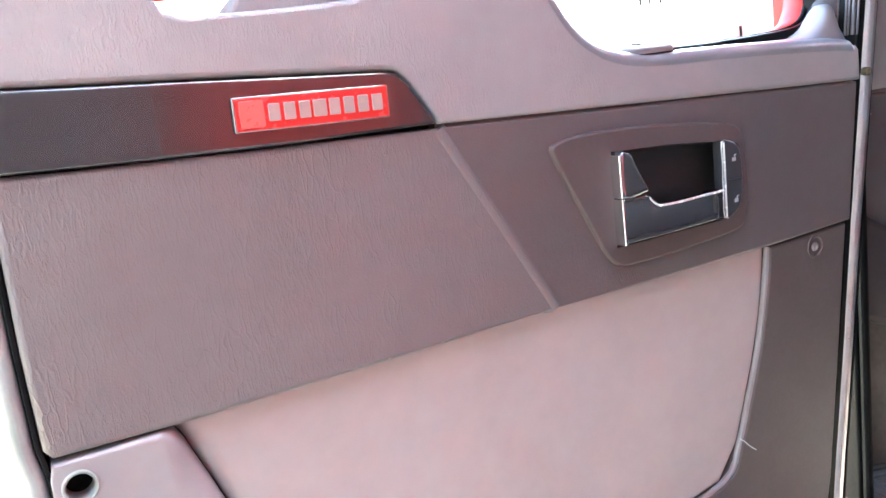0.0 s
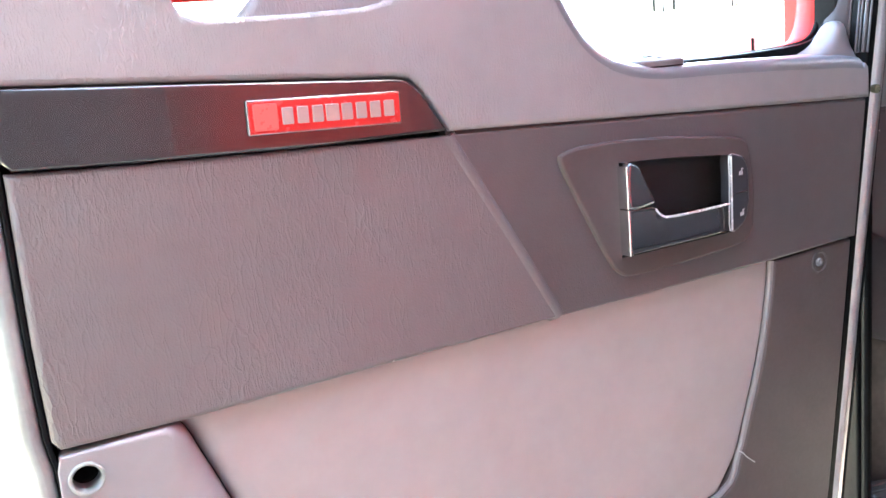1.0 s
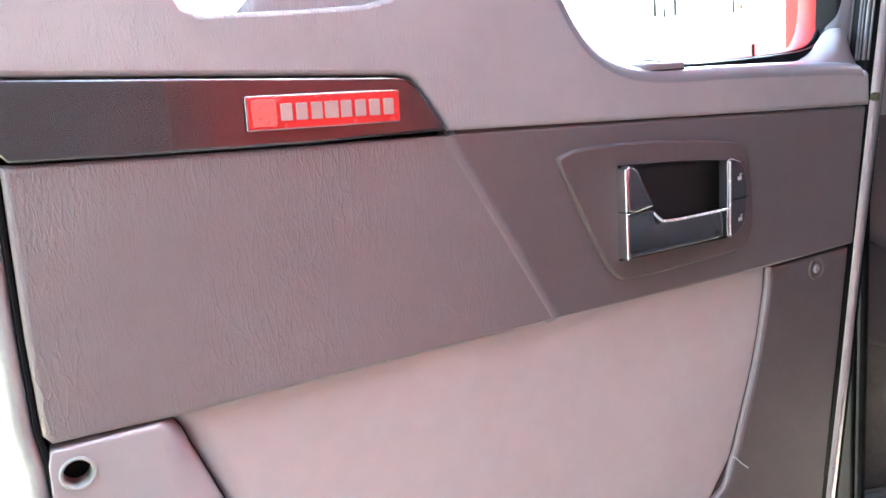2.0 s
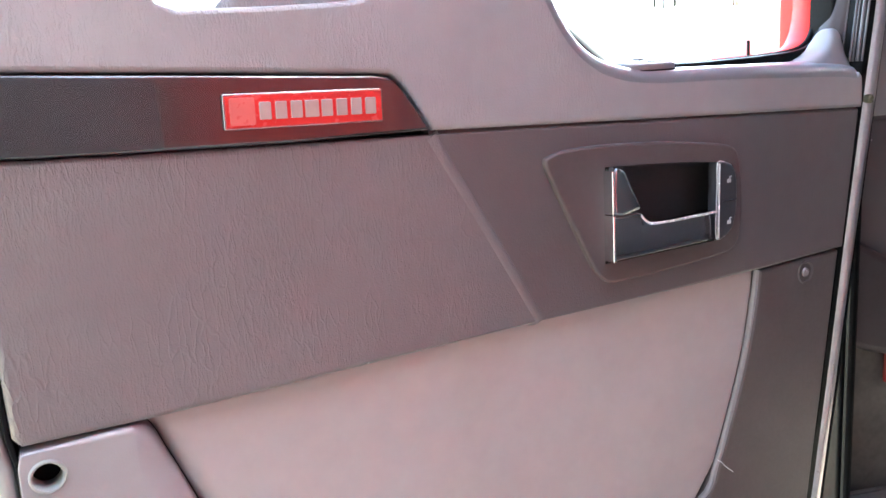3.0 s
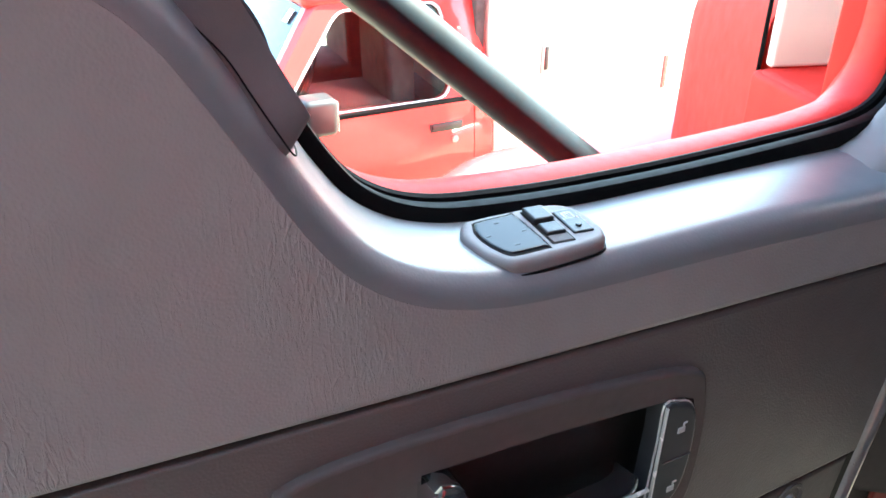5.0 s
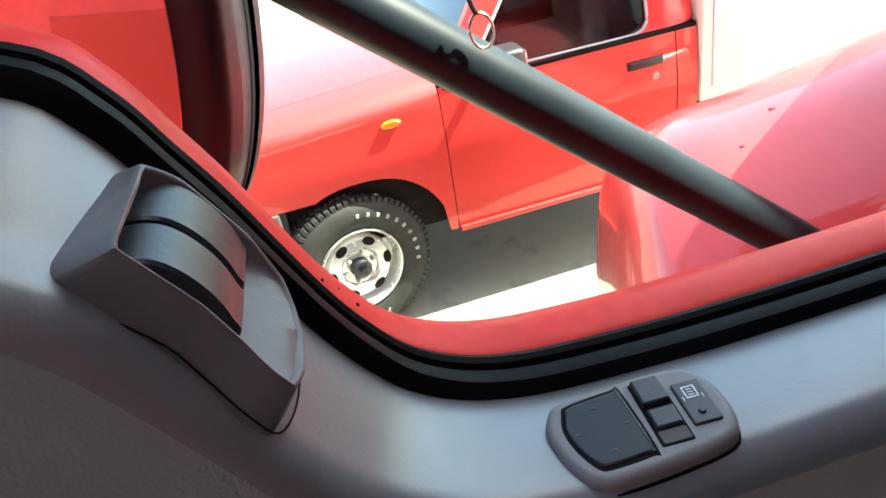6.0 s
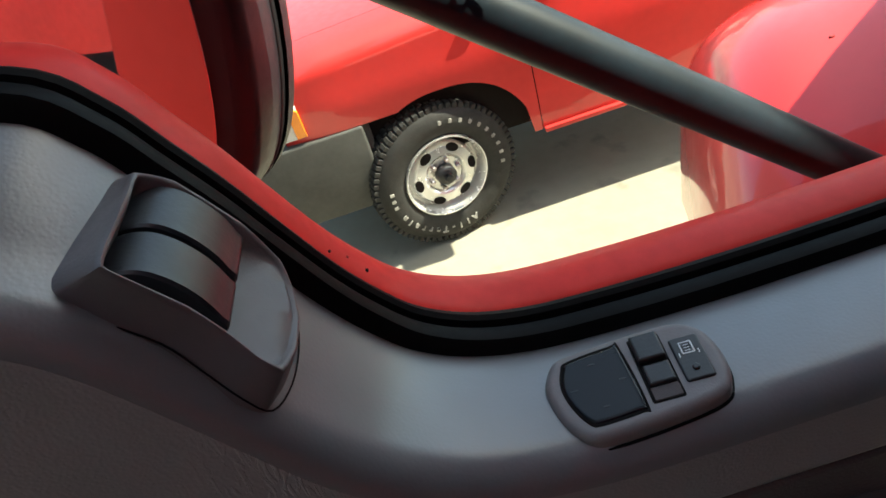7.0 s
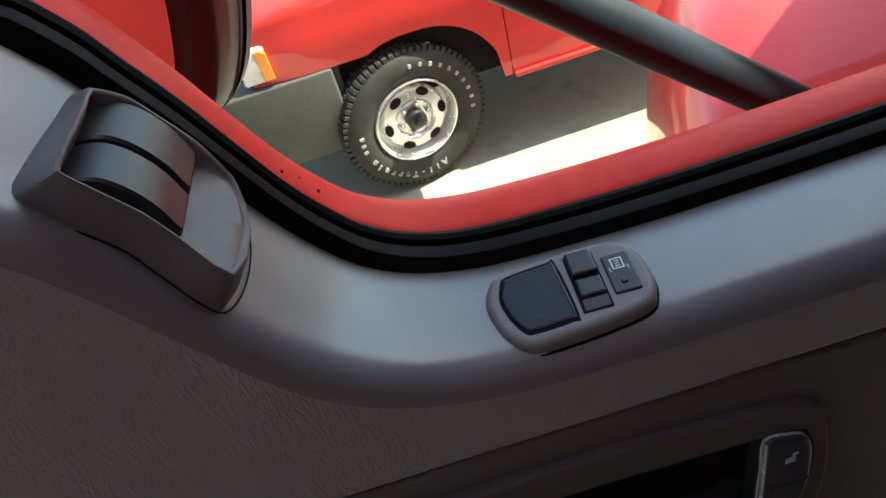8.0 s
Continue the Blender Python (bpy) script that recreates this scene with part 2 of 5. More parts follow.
AMBER = mat("amber_lens", (0.8, 0.25, 0.02), 0.2, coat=0.6, var=0.05)
LENS = mat("headlight_lens", (0.7, 0.72, 0.72), 0.12, coat=0.6, var=0.1)
MIRROR = mat("mirror_glass", (0.86, 0.88, 0.88), 0.03, metal=1.0, var=0.02, rough_var=0.01)
MAT_RUBBER = mat("floor_mat", (0.085, 0.072, 0.066), 0.7, var=0.2, scale=10)
YELLOW = mat("yellow_paint", (0.78, 0.2, 0.03), 0.5, var=0.08)
# dark plaster of the added walls, kept low to cut their bounce
DARK_PLASTER = mat("dark_plaster", (0.08, 0.078, 0.08), 0.9, var=0.25, scale=2.5, bump=0.3, bump_scale=30)
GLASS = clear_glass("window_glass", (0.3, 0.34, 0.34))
EDGE_CHROME = mat("edge_chrome", (0.8, 0.79, 0.79), 0.25, metal=0.4, var=0.05)
BRASS = mat("dull_brass", (0.13, 0.11, 0.065), 0.55, metal=0.3, var=0.2)
# bluish base stands in for the sky this glass should mirror
SKY_GLASS = mat("sky_tinted_glass", (0.06, 0.082, 0.098), 0.05, coat=1.0, var=0.1, rough_var=0.02)
SEAT = mat("seat_cloth", (0.09, 0.08, 0.075), 0.9, var=0.2)


# ---------------------------------------------------------------- builders
def empty(name, loc=(0, 0, 0)):
    ob = new(name)
    ob.location = loc
    ob.empty_display_size = 0.1
    bpy.context.view_layer.update()
    return ob


def part(name, bm, material, parent=None, label="", smooth=True, sharp=35):
    """Links a bmesh as one mesh object, in world coordinates, under parent."""
    me = bpy.data.meshes.new(name)
    bmesh.ops.recalc_face_normals(bm, faces=bm.faces[:])
    if smooth:
        flat = bm.faces.layers.int.get("flat")
        for f in bm.faces:
            f.smooth = flat is None or f[flat] == 0
        for e in bm.edges:
            if len(e.link_faces) == 2 and e.calc_face_angle(0) > radians(sharp):
                e.smooth = False
    bm.to_mesh(me)
    bm.free()
    me.materials.append(material)
    ob = new(name, me)
    if parent is not None:
        ob.parent = parent
        bpy.context.view_layer.update()
        ob.matrix_parent_inverse = parent.matrix_world.inverted()
    if label:
        ob["label"] = label
    return ob


def smooth_path(pts, n=6, closed=False):
    """Catmull-Rom through the points."""
    P = [Vector(p) for p in pts]
    out = []
    m = len(P)
    for i in range(m if closed else m - 1):
        p0 = P[(i - 1) % m] if closed or i > 0 else P[0]
        p1, p2 = P[i], P[(i + 1) % m]
        p3 = P[(i + 2) % m] if closed or i + 2 < m else P[-1]
        for k in range(n):
            t = k / n
            out.append(0.5 * ((2 * p1) + (p2 - p0) * t + (2 * p0 - 5 * p1 + 4 * p2 - p3) * t * t + (3 * p1 - p0 - 3 * p2 + p3) * t ** 3))
    if not closed:
        out.append(P[-1])
    return out


def slab(outline, y0, y1, r=0.004, seg=3, back=True, frame3=None):
    """A plate: outline in (x, z), front at y0 with a rounded rim of radius r, back at y1. frame3 maps (x, y, z) to the world."""
    bm = bmesh.new()
    flat = bm.faces.layers.int.new("flat")
    pts = [Vector((p[0], p[1])) for p in outline]
    area = sum(pts[i].x * pts[i - 1].y - pts[i - 1].x * pts[i].y for i in range(len(pts)))
    if area < 0:
        pts.reverse()
    n = len(pts)
    nor = []
    for i in range(n):
        a, b, c = pts[i - 1], pts[i], pts[(i + 1) % n]
        d1, d2 = (b - a), (c - b)
        d1 = d1.normalized() if d1.length > 1e-9 else d2.normalized()
        d2 = d2.normalized() if d2.length > 1e-9 else d1
        n1, n2 = Vector((d1.y, -d1.x)), Vector((d2.y, -d2.x))
        s = n1 + n2
        s = s / max(0.35, s.length_squared / 2) if s.length > 1e-6 else n1
        nor.append(s)
    # inward is the side that shrinks the outline
    trial = [p - m * 1e-4 for p, m in zip(pts, nor)]
    ar = lambda q: abs(sum(q[i].x * q[i - 1].y - q[i - 1].x * q[i].y for i in range(len(q))))
    sg = 1.0 if ar(trial) < ar(pts) else -1.0
    g = 1 if y1 > y0 else -1
    rad = [r(p) for p in pts] if callable(r) else [r] * n
    rings = [None] if back else []
    rings += [k / seg * math.pi / 2 for k in range(seg + 1)]
    vs = []
    for a in rings:
        row = []
        for p, m, q in zip(pts, nor, rad):
            ins, y = (0.0, y1) if a is None else (q * (1 - math.cos(a)), y0 + g * q * (1 - math.sin(a)))
            row.append(bm.verts.new((p.x - sg * m.x * ins, y, p.y - sg * m.y * ins)))
        vs.append(row)
    for A, B in zip(vs, vs[1:]):
        for i in range(n):
            bm.faces.new((A[i], A[(i + 1) % n], B[(i + 1) % n], B[i]))
    f = bm.faces.new(vs[-1])
    f.normal_update()
    for g in bmesh.ops.triangulate(bm, faces=[f])["faces"]:
        g[flat] = 1
    if frame3:
        for v in bm.verts:
            v.co = frame3(*v.co)
    return bm


def pierced(outline, hole, y0, y1, r, depth, seg=3):
    """A plate like slab() with an opening: hole in (x, z), whose walls run back to depth."""
    bm = slab(outline, y0, y1, r, seg)
    flat = bm.faces.layers.int.get("flat")
    bmesh.ops.delete(bm, geom=[f for f in bm.faces if f[flat]], context="FACES_ONLY")
    rim_edges = [e for e in bm.edges if len(e.link_faces) == 1 and all(abs(v.co.y - y0) < 1e-6 for v in e.verts)]
    rows = [[bm.verts.new((x, y, z)) for x, z in hole] for y in (y0, y0 + 0.0004 * (1 if y1 > y0 else -1), depth)]
    n = len(hole)
    loop = [bm.edges.new((rows[0][i], rows[0][(i + 1) % n])) for i in range(n)]
    made = bmesh.ops.triangle_fill(bm, edges=rim_edges + loop, use_beauty=True)["geom"]
    for f in made:
        if isinstance(f, bmesh.types.BMFace):
            f[flat] = 1
    for A, B in zip(rows, rows[1:]):
        for i in range(n):
            bm.faces.new((A[i], A[(i + 1) % n], B[(i + 1) % n], B[i]))
    return bm


def rounded(x0, z0, x1, z1, r, n=5):
    """Outline of a rounded rectangle."""
    out = []
    for cx, cz, a0 in ((x1 - r, z1 - r, 0), (x0 + r, z1 - r, 90), (x0 + r, z0 + r, 180), (x1 - r, z0 + r, 270)):
        for k in range(n + 1):
            a = radians(a0 + 90 * k / n)
            out.append((cx + r * math.cos(a), cz + r * math.sin(a)))
    return out


def box(x0, y0, z0, x1, y1, z1, r=0.004, seg=2, frame3=None):
    bm = bmesh.new()
    bmesh.ops.create_cube(bm, size=1)
    for v in bm.verts:
        v.co = Vector(((x0 + x1) / 2 + v.co.x * (x1 - x0), (y0 + y1) / 2 + v.co.y * (y1 - y0), (z0 + z1) / 2 + v.co.z * (z1 - z0)))
    if r > 0:
        bmesh.ops.bevel(bm, geom=bm.edges[:], offset=r, segments=seg, affect="EDGES", profile=0.5)
    if frame3:
        for v in bm.verts:
            v.co = frame3(*v.co)
    return bm


def tube(pts, r, n=14, cap=True, r_end=None):
    """A round tube through 3D points."""
    bm = bmesh.new()
    P = [Vector(p) for p in pts]
    rings = []
    up = Vector((0.13, 0.27, 0.95)).normalized()
    for i, p in enumerate(P):
        d = (P[min(i + 1, len(P) - 1)] - P[max(i - 1, 0)]).normalized()
        a = d.cross(up).normalized()
        b = d.cross(a)
        rad = r if r_end is None else r + (r_end - r) * i / (len(P) - 1)
        rings.append([bm.verts.new(p + rad * (a * math.cos(2 * math.pi * k / n) + b * math.sin(2 * math.pi * k / n))) for k in range(n)])
    for A, B in zip(rings, rings[1:]):
        for k in range(n):
            bm.faces.new((A[k], A[(k + 1) % n], B[(k + 1) % n], B[k]))
    if cap:
        bm.faces.new(rings[0])
        bm.faces.new(rings[-1][::-1])
    return bm


def grid(rows, close_u=False):
    """A sheet through rows of 3D points."""
    bm = bmesh.new()
    V = [[bm.verts.new(p) for p in row] for row in rows]
    for A, B in zip(V, V[1:]):
        m = len(A)
        for i in range(m if close_u else m - 1):
            bm.faces.new((A[i], A[(i + 1) % m], B[(i + 1) % m], B[i]))
    return bm


def lathe(profile, n=40, frame3=None):
    """Turned about the y axis: profile of (radius, y)."""
    rows = [[(r * math.cos(2 * math.pi * k / n), y, r * math.sin(2 * math.pi * k / n)) for k in range(n)] for r, y in profile]
    bm = grid(rows, True)
    if frame3:
        for v in bm.verts:
            v.co = frame3(*v.co)
    return bm


def join(*bms):
    """Several bmeshes as one."""
    out = bmesh.new()
    for b in bms:
        me = bpy.data.meshes.new("tmp")
        b.to_mesh(me)
        b.free()
        out.from_mesh(me)
        bpy.data.meshes.remove(me)
    return out


def sweep(path, profile):
    """Sweep profile points (s, y) along a path in (x, z); s runs to the path's right."""
    rows = []
    n = len(path)
    for i, p in enumerate(path):
        d = path[min(i + 1, n - 1)] - path[max(i - 1, 0)]
        d.normalize()
        nx, nz = d[1], -d[0]
        rows.append([(p[0] + nx * s, y, p[1] + nz * s) for s, y in profile])
    return grid(rows)


# ---------------------------------------------------------------- ground and far wall
bm = bmesh.new()
slabs = [(-600, -600), (600, -600), (600, 600), (-600, 600)]
bm.faces.new([bm.verts.new((x, y, 0)) for x, y in slabs])
tagged(part("ground", bm, CONCRETE, smooth=False), "pale sunlit concrete yard, stained and worn", "ground", kind="structure")

wall = empty("wall_north", (10, 24, 0))
tagged(wall, "long white painted yard wall with pilasters", "wall", kind="structure")
part("wall_body", box(-35, 24, -0.1, 60, 24.3, 5.5, 0), WHITE, wall)
for k in range(24):
    part("pilaster", box(-30 + k * 3.6, 23.86, 0, -29.75 + k * 3.6, 24.0 - 0.002, 5.45, 0.01), WHITE, wall)
for px, zl, w in ((13.1, 2.4, 0.05), (23.25, 2.64, 0.07), (22.75, 3.6, 0.12), (23.8, 3.6, 0.12), (25.7, 2.85, 0.05), (27.05, 2.9, 0.06)):
    part("downpipe", box(px, 23.80, zl, px + w, 23.858, 5.45, 0.01), RUBBER, wall, "thin black downpipe")
sign = empty("wall_sign", (27.5, 23.7, 2.87))
tagged(sign, "two plain yellow boards fixed on the white wall", "sign")
part("lower_board", box(27.2, 23.70, 2.87, 27.95, 23.79, 3.75, 0.02), YELLOW, sign)
part("upper_board", box(27.2, 23.70, 3.85, 27.95, 23.79, 5.2, 0.02), YELLOW, sign)
part("bracket", box(27.5, 23.79, 2.95, 27.6, 23.859, 5.1, 0.01), RUBBER, sign)

# unseen wall, added to keep southern skylight off the door
south = empty("unseen_wall_south", (1, -1.7, 0))
tagged(south, "dark wall added out of view to block skylight", "wall", kind="structure")
part("wall_face", box(-1.75, -1.9, -0.1, 0.03, -1.6, 9.5, 0), DARK_PLASTER, south)

# unseen wall, added to block the low western sky
west = empty("unseen_wall_west", (-3.3, 0, 0))
tagged(west, "dark wall added out of view to block skylight", "wall", kind="structure")
part("wall_face", box(-3.5, -6.0, -0.1, -3.2, 2.2, 5.0, 0), DARK_PLASTER, west)

# ---------------------------------------------------------------- truck door
door = empty("truck_door", (0.7, 0.1, 1.2))
tagged(door, "open truck door with taupe vinyl trim, red outside", "truck door")

CREST = [(0.652, 1.9445), (0.63, 1.9475), (0.60, 1.950), (0.57, 1.9515), (0.53, 1.954), (0.48, 1.957), (0.43, 1.9595), (0.38, 1.9615), (0.33, 1.963), (0.28, 1.966), (0.245, 1.972),
         (0.215, 1.983), (0.19, 2.001), (0.172, 2.024), (0.157, 2.05), (0.143, 2.075), (0.130, 2.097), (0.119, 2.113), (0.105, 2.128), (0.085, 2.140), (0.04, 2.149), (-0.025, 2.152)]
INNER = [(0.690, 2.05), (0.689, 2.022), (0.682, 1.990), (0.662, 1.969), (0.622, 1.960), (0.55, 1.957), (0.45, 1.956), (0.36, 1.958), (0.30, 1.962), (0.262, 1.967),
         (0.232, 1.977), (0.208, 1.993), (0.191, 2.014), (0.177, 2.037), (0.163, 2.066), (0.150, 2.094), (0.137, 2.118), (0.124, 2.141), (0.104, 2.160), (0.05, 2.172), (-0.025, 2.176)]
rim = smooth_path(CREST, 5)
inner = smooth_path(INNER, 5)
low_rim = smooth_path([(0.686, 2.7), (0.692, 2.4), (0.692, 2.2)] + INNER + [(-0.15, 2.178), (-0.42, 2.178)], 5)
R_ROLL = 0.018
YF = -0.004
face_edge = []
for i, p in enumerate(rim):
    d = rim[min(i + 1, len(rim) - 1)] - rim[max(i - 1, 0)]
    d.normalize()
    face_edge.append((p[0] - d[1] * R_ROLL * 0.95, p[1] + d[0] * R_ROLL * 0.95))

stripe_top = smooth_path([(-0.40, 2.007), (-0.24, 1.996), (-0.09, 1.985), (-0.050, 1.982), (-0.034, 1.977), (-0.019, 1.958), (0.002, 1.924)], 5)
upper = [tuple(p) for p in stripe_top] + [(0.33, 1.906), (0.664, 1.8885), (0.6635, 1.915), (0.662, 1.930), (0.657, 1.9355)]
upper += [q for q in face_edge if q[0] < 0.65]
upper += [(-0.03, 2.135), (-0.03, 2.085)]
upper += [(-0.036, 2.066), (-0.05, 2.053), (-0.075, 2.048), (-0.15, 2.046), (-0.225, 2.046), (-0.24, 2.051), (-0.247, 2.065), (-0.249, 2.09), (-0.249, 2.15), (-0.405, 2.15)]
on_edge = {(round(q[0], 5), round(q[1], 5)) for q in face_edge}
part("upper_trim", slab(upper, YF, 0.03, lambda p: 0.0003 if (round(p.x, 5), round(p.y, 5)) in on_edge else 0.005), VINYL_LIGHT, door, "taupe grained vinyl upper trim with rounded sill")
ROLL = [(-R_ROLL * 0.95 * (1 - math.sin(a)), YF + 0.018 * (1 - math.cos(a))) for a in [radians(q) for q in (0, 15, 30, 45, 60, 75, 90)]]
sill_rows = []
inner_low = smooth_path([(0.664, 1.955), (0.645, 1.955), (0.62, 1.955), (0.59, 1.955), (0.55, 1.9555), (0.50, 1.956), (0.45, 1.9565), (0.40, 1.957)] + INNER[7:], 5)
for k, (p, q) in enumerate(zip(rim, inner_low)):
    d = (rim[min(k + 1, len(rim) - 1)] - rim[max(k - 1, 0)]).normalized()
    row = [(p[0] + d[1] * u, y, p[1] - d[0] * u) for u, y in ROLL]
    row += [(p[0] + (q[0] - p[0]) * t, ROLL[-1][1] + (0.072 - ROLL[-1][1]) * t, p[1] + (q[1] - p[1]) * t + 0.0015 * math.sin(math.pi * t)) for t in (0.25, 0.5, 0.75, 1.0)]
    sill_rows.append(row)
part("window_sill", grid(sill_rows), VINYL_SKY_TINT, door, "rounded taupe vinyl sill below the window")
horn_rows = []
for z, x0, x1, y0, y1 in ((1.943, 0.535, 0.684, 0.016, 0.076), (1.949, 0.572, 0.682, 0.020, 0.076), (1.955, 0.602, 0.6795, 0.024, 0.076), (1.961, 0.622, 0.6775, 0.028, 0.075), (1.968, 0.636, 0.6765, 0.031, 0.075), (1.976, 0.646, 0.6758, 0.034, 0.074),
                          (1.984, 0.653, 0.6752, 0.037, 0.072), (1.990, 0.658, 0.6745, 0.041, 0.069), (1.9945, 0.6625, 0.6732, 0.047, 0.064), (1.9955, 0.666, 0.671, 0.052, 0.059)):
    row = []
    for k in range(28):
        a = 2 * math.pi * k / 28
        c, q = math.cos(a), math.sin(a)
        row.append(((x0 + x1) / 2 + (x1 - x0) / 2 * math.copysign(abs(c) ** 0.6, c), (y0 + y1) / 2 + (y1 - y0) / 2 * math.copysign(abs(q) ** 0.6, q), z))
    horn_rows.append(row)
part("sill_horn", grid(horn_rows, True), VINYL_DIMMED, door, "taupe horn where the sill meets the window pillar", sharp=60)
recess = slab([(-0.194, 2.035), (-0.02, 2.035), (-0.02, 2.15), (-0.12, 2.15), (-0.163, 2.072), (-0.186, 2.050)], 0.012, 0.03, 0.008, 4)
part("trim_recess", recess, VINYL_LIGHT, door, "recessed inner trim beside the rear light")

# black window seal and red outer skin around the opening
seal_prof = [(-0.004, 0.068), (0.005, 0.069), (0.0085, 0.071), (0.0095, 0.075), (0.0085, 0.080), (0.0055, 0.0815), (0.0055, 0.083), (0.0095, 0.0842), (0.011, 0.087), (0.010, 0.0905), (0.004, 0.092), (-0.02, 0.092)]
part("window_seal", sweep(low_rim, seal_prof), RUBBER, door, "black ribbed rubber window seal")
skin_prof = [(0.004, 0.0905), (0.0065, 0.0935), (0.0085, 0.0985), (0.0095, 0.106), (0.0090, 0.116), (0.0045, 0.128), (-0.008, 0.141), (-0.035, 0.149), (-0.1, 0.15)]
part("outer_lip", sweep(low_rim, skin_prof), RED_LIP, door, "red painted outer lip of the window opening")
for cx, cy, cz, cr in ((0.197, 0.103, 2.021, 0.0014), (0.1845, 0.0997, 2.041, 0.0011), (0.1905, 0.1045, 2.031, 0.0008)):
    part("paint_chip", lathe([(0.0001, 0.0008), (0.6 * cr, 0.0008), (cr, -0.0012)], 7, lambda x, y, z, c=Vector((cx, cy, cz)), q=Vector((0.82, -0.13, 0.56)).to_track_quat("Y", "Z"): c + q @ Vector((x * 1.3, y, z))), HOLE, door, "small dark chip in the paint")
skin = [(-0.40, 1.15), (0.6, 1.15), (0.70, 1.9), (0.70, 2.7), (0.69, 2.7), (0.685, 1.96), (0.64, 1.935), (0.56, 1.93), (0.3, 1.925), (0.22, 1.94), (0.17, 1.985), (0.14, 2.04), (0.11, 2.10), (0.07, 2.13), (-0.10, 2.14), (-0.12, 2.05), (-0.15, 2.02), (-0.29, 2.02), (-0.30, 2.04), (-0.30, 2.15), (-0.40, 2.15)]
part("outer_skin", slab(skin, 0.152, 0.11, 0.004), RED_SKIN, door, "red painted outer door skin")
for px in (-0.3, -0.1, 0.02):
    for pz in (1.5, 1.72, 1.9, 1.99):
        part("rivet", lathe([(0.0001, 0.157), (0.005, 0.156), (0.008, 0.152)], 10, lambda x, y, z, a=px, b=pz: (x + a, y, z + b)), RED, door)

# glossy stripe with badge
stripe = [tuple(p) for p in smooth_path([(-0.398, 2.0052), (-0.24, 1.9942), (-0.09, 1.9832), (-0.052, 1.9802), (-0.0365, 1.975), (-0.0215, 1.9565), (-0.002, 1.9252)], 5)] + [(-0.15, 1.9285), (-0.27, 1.934), (-0.388, 1.941), (-0.396, 1.95)]
part("trim_stripe", slab(stripe, -0.006, 0.012, 0.003), BURL, door, "glossy dark lacquered trim stripe")


def badge_pt(x, y, z):
    a = radians(-2.4)
    return Vector((-0.1265 + x * math.cos(a) - z * math.sin(a), y, 1.957 + x * math.sin(a) + z * math.cos(a)))


badge = part("badge", slab(rounded(-0.0742, -0.0152, 0.0742, 0.0152, 0.0015), -0.0095, -0.005, 0.001, frame3=badge_pt), SMOKED, door, "red enamel badge in a thin chrome frame, plain bars")
part("enamel", slab(rounded(-0.0725, -0.0135, 0.0725, 0.0135, 0.001), -0.0102, -0.009, 0.0003, frame3=badge_pt), RED_BADGE, badge)
part("emblem_panel", slab(rounded(-0.069, -0.0118, -0.047, 0.0118, 0.002), -0.0112, -0.010, 0.0004, frame3=badge_pt), PALE_RED, badge)
for k in range(8):
    cx = -0.038 + k * 0.0142
    w = 0.0052 if k not in (3,) else 0.0064
    part("bar", slab(rounded(cx - w, -0.0075, cx + w, 0.0075, 0.001, 3), -0.0114, -0.010, 0.0005, frame3=badge_pt), SILVER, badge)

# dark band of vinyl, in two pads that meet at the slanted crease
rear_pad = [(-0.3945, 1.9393), (-0.27, 1.9325), (-0.15, 1.9270), (-0.0005, 1.9200), (0.1175, 1.7035), (-0.05, 1.703), (-0.29, 1.7045), (-0.396, 1.7085), (-0.402, 1.717), (-0.4008, 1.80)]
part("rear_pad", slab(rear_pad, -0.002, 0.02, lambda p: 0.0015 if p.x > -0.01 else 0.006, 4), VINYL_DARK_LIFTED, door, "dark umber grained vinyl pad with stretch creases")
front_pad = [(0.0005, 1.9200), (0.33, 1.904), (0.659, 1.8868), (0.634, 1.698), (0.47, 1.6965), (0.1185, 1.7035)]
OPENING = [(0.2095, 1.8625), (0.30, 1.8565), (0.382, 1.848), (0.398, 1.8465), (0.409, 1.841), (0.4145, 1.825), (0.4155, 1.799), (0.411, 1.771), (0.401, 1.756), (0.382, 1.7510), (0.30, 1.7525), (0.206, 1.7535), (0.2075, 1.81)]
wide = [(0.305 + (x - 0.305) * 1.03, 1.805 + (z - 1.805) * 1.05) for x, z in OPENING]
part("front_pad", pierced(front_pad, wide, -0.002, 0.02, lambda p: 0.0015 if p.x < 0.12 else 0.004, 0.022), VINYL_SMOOTH, door, "dark umber grained vinyl pad round the handle")
part("joint_backing", slab([(0.0, 1.930), (0.33, 1.912), (0.66, 1.895), (0.658, 1.880), (0.33, 1.897), (0.0, 1.914)], 0.0035, 0.018, 0.001), PLASTIC_UMBER, door, "umber strip behind the trim joint")
# the lifted umber paints the seam's highlight into its colour
part("crease_ridge", tube([(0.000, 0.0085, 1.9185), (0.0585, 0.0085, 1.814), (0.118, 0.0085, 1.7045)], 0.0120, 32), VINYL_DARK_LIFTED, door, "raised slanted seam in paler vinyl for its highlight")

# lower trim: armrest end with a plug hole, pale pocket, front kick trim
SIDE = smooth_path([(-0.312, 1.7035), (-0.302, 1.7005), (-0.292, 1.688), (-0.284, 1.666), (-0.270, 1.627), (-0.248, 1.56), (-0.215, 1.45), (-0.185, 1.3)], 4)
arm = [(-0.398, 1.7035)] + [tuple(p) for p in SIDE] + [(-0.42, 1.3), (-0.402, 1.69)]
hole_c = (-0.3815, 1.6800)
bore = [(hole_c[0] + 0.0118 * math.cos(2 * math.pi * k / 28), hole_c[1] + 0.0118 * math.sin(2 * math.pi * k / 28)) for k in range(28)]
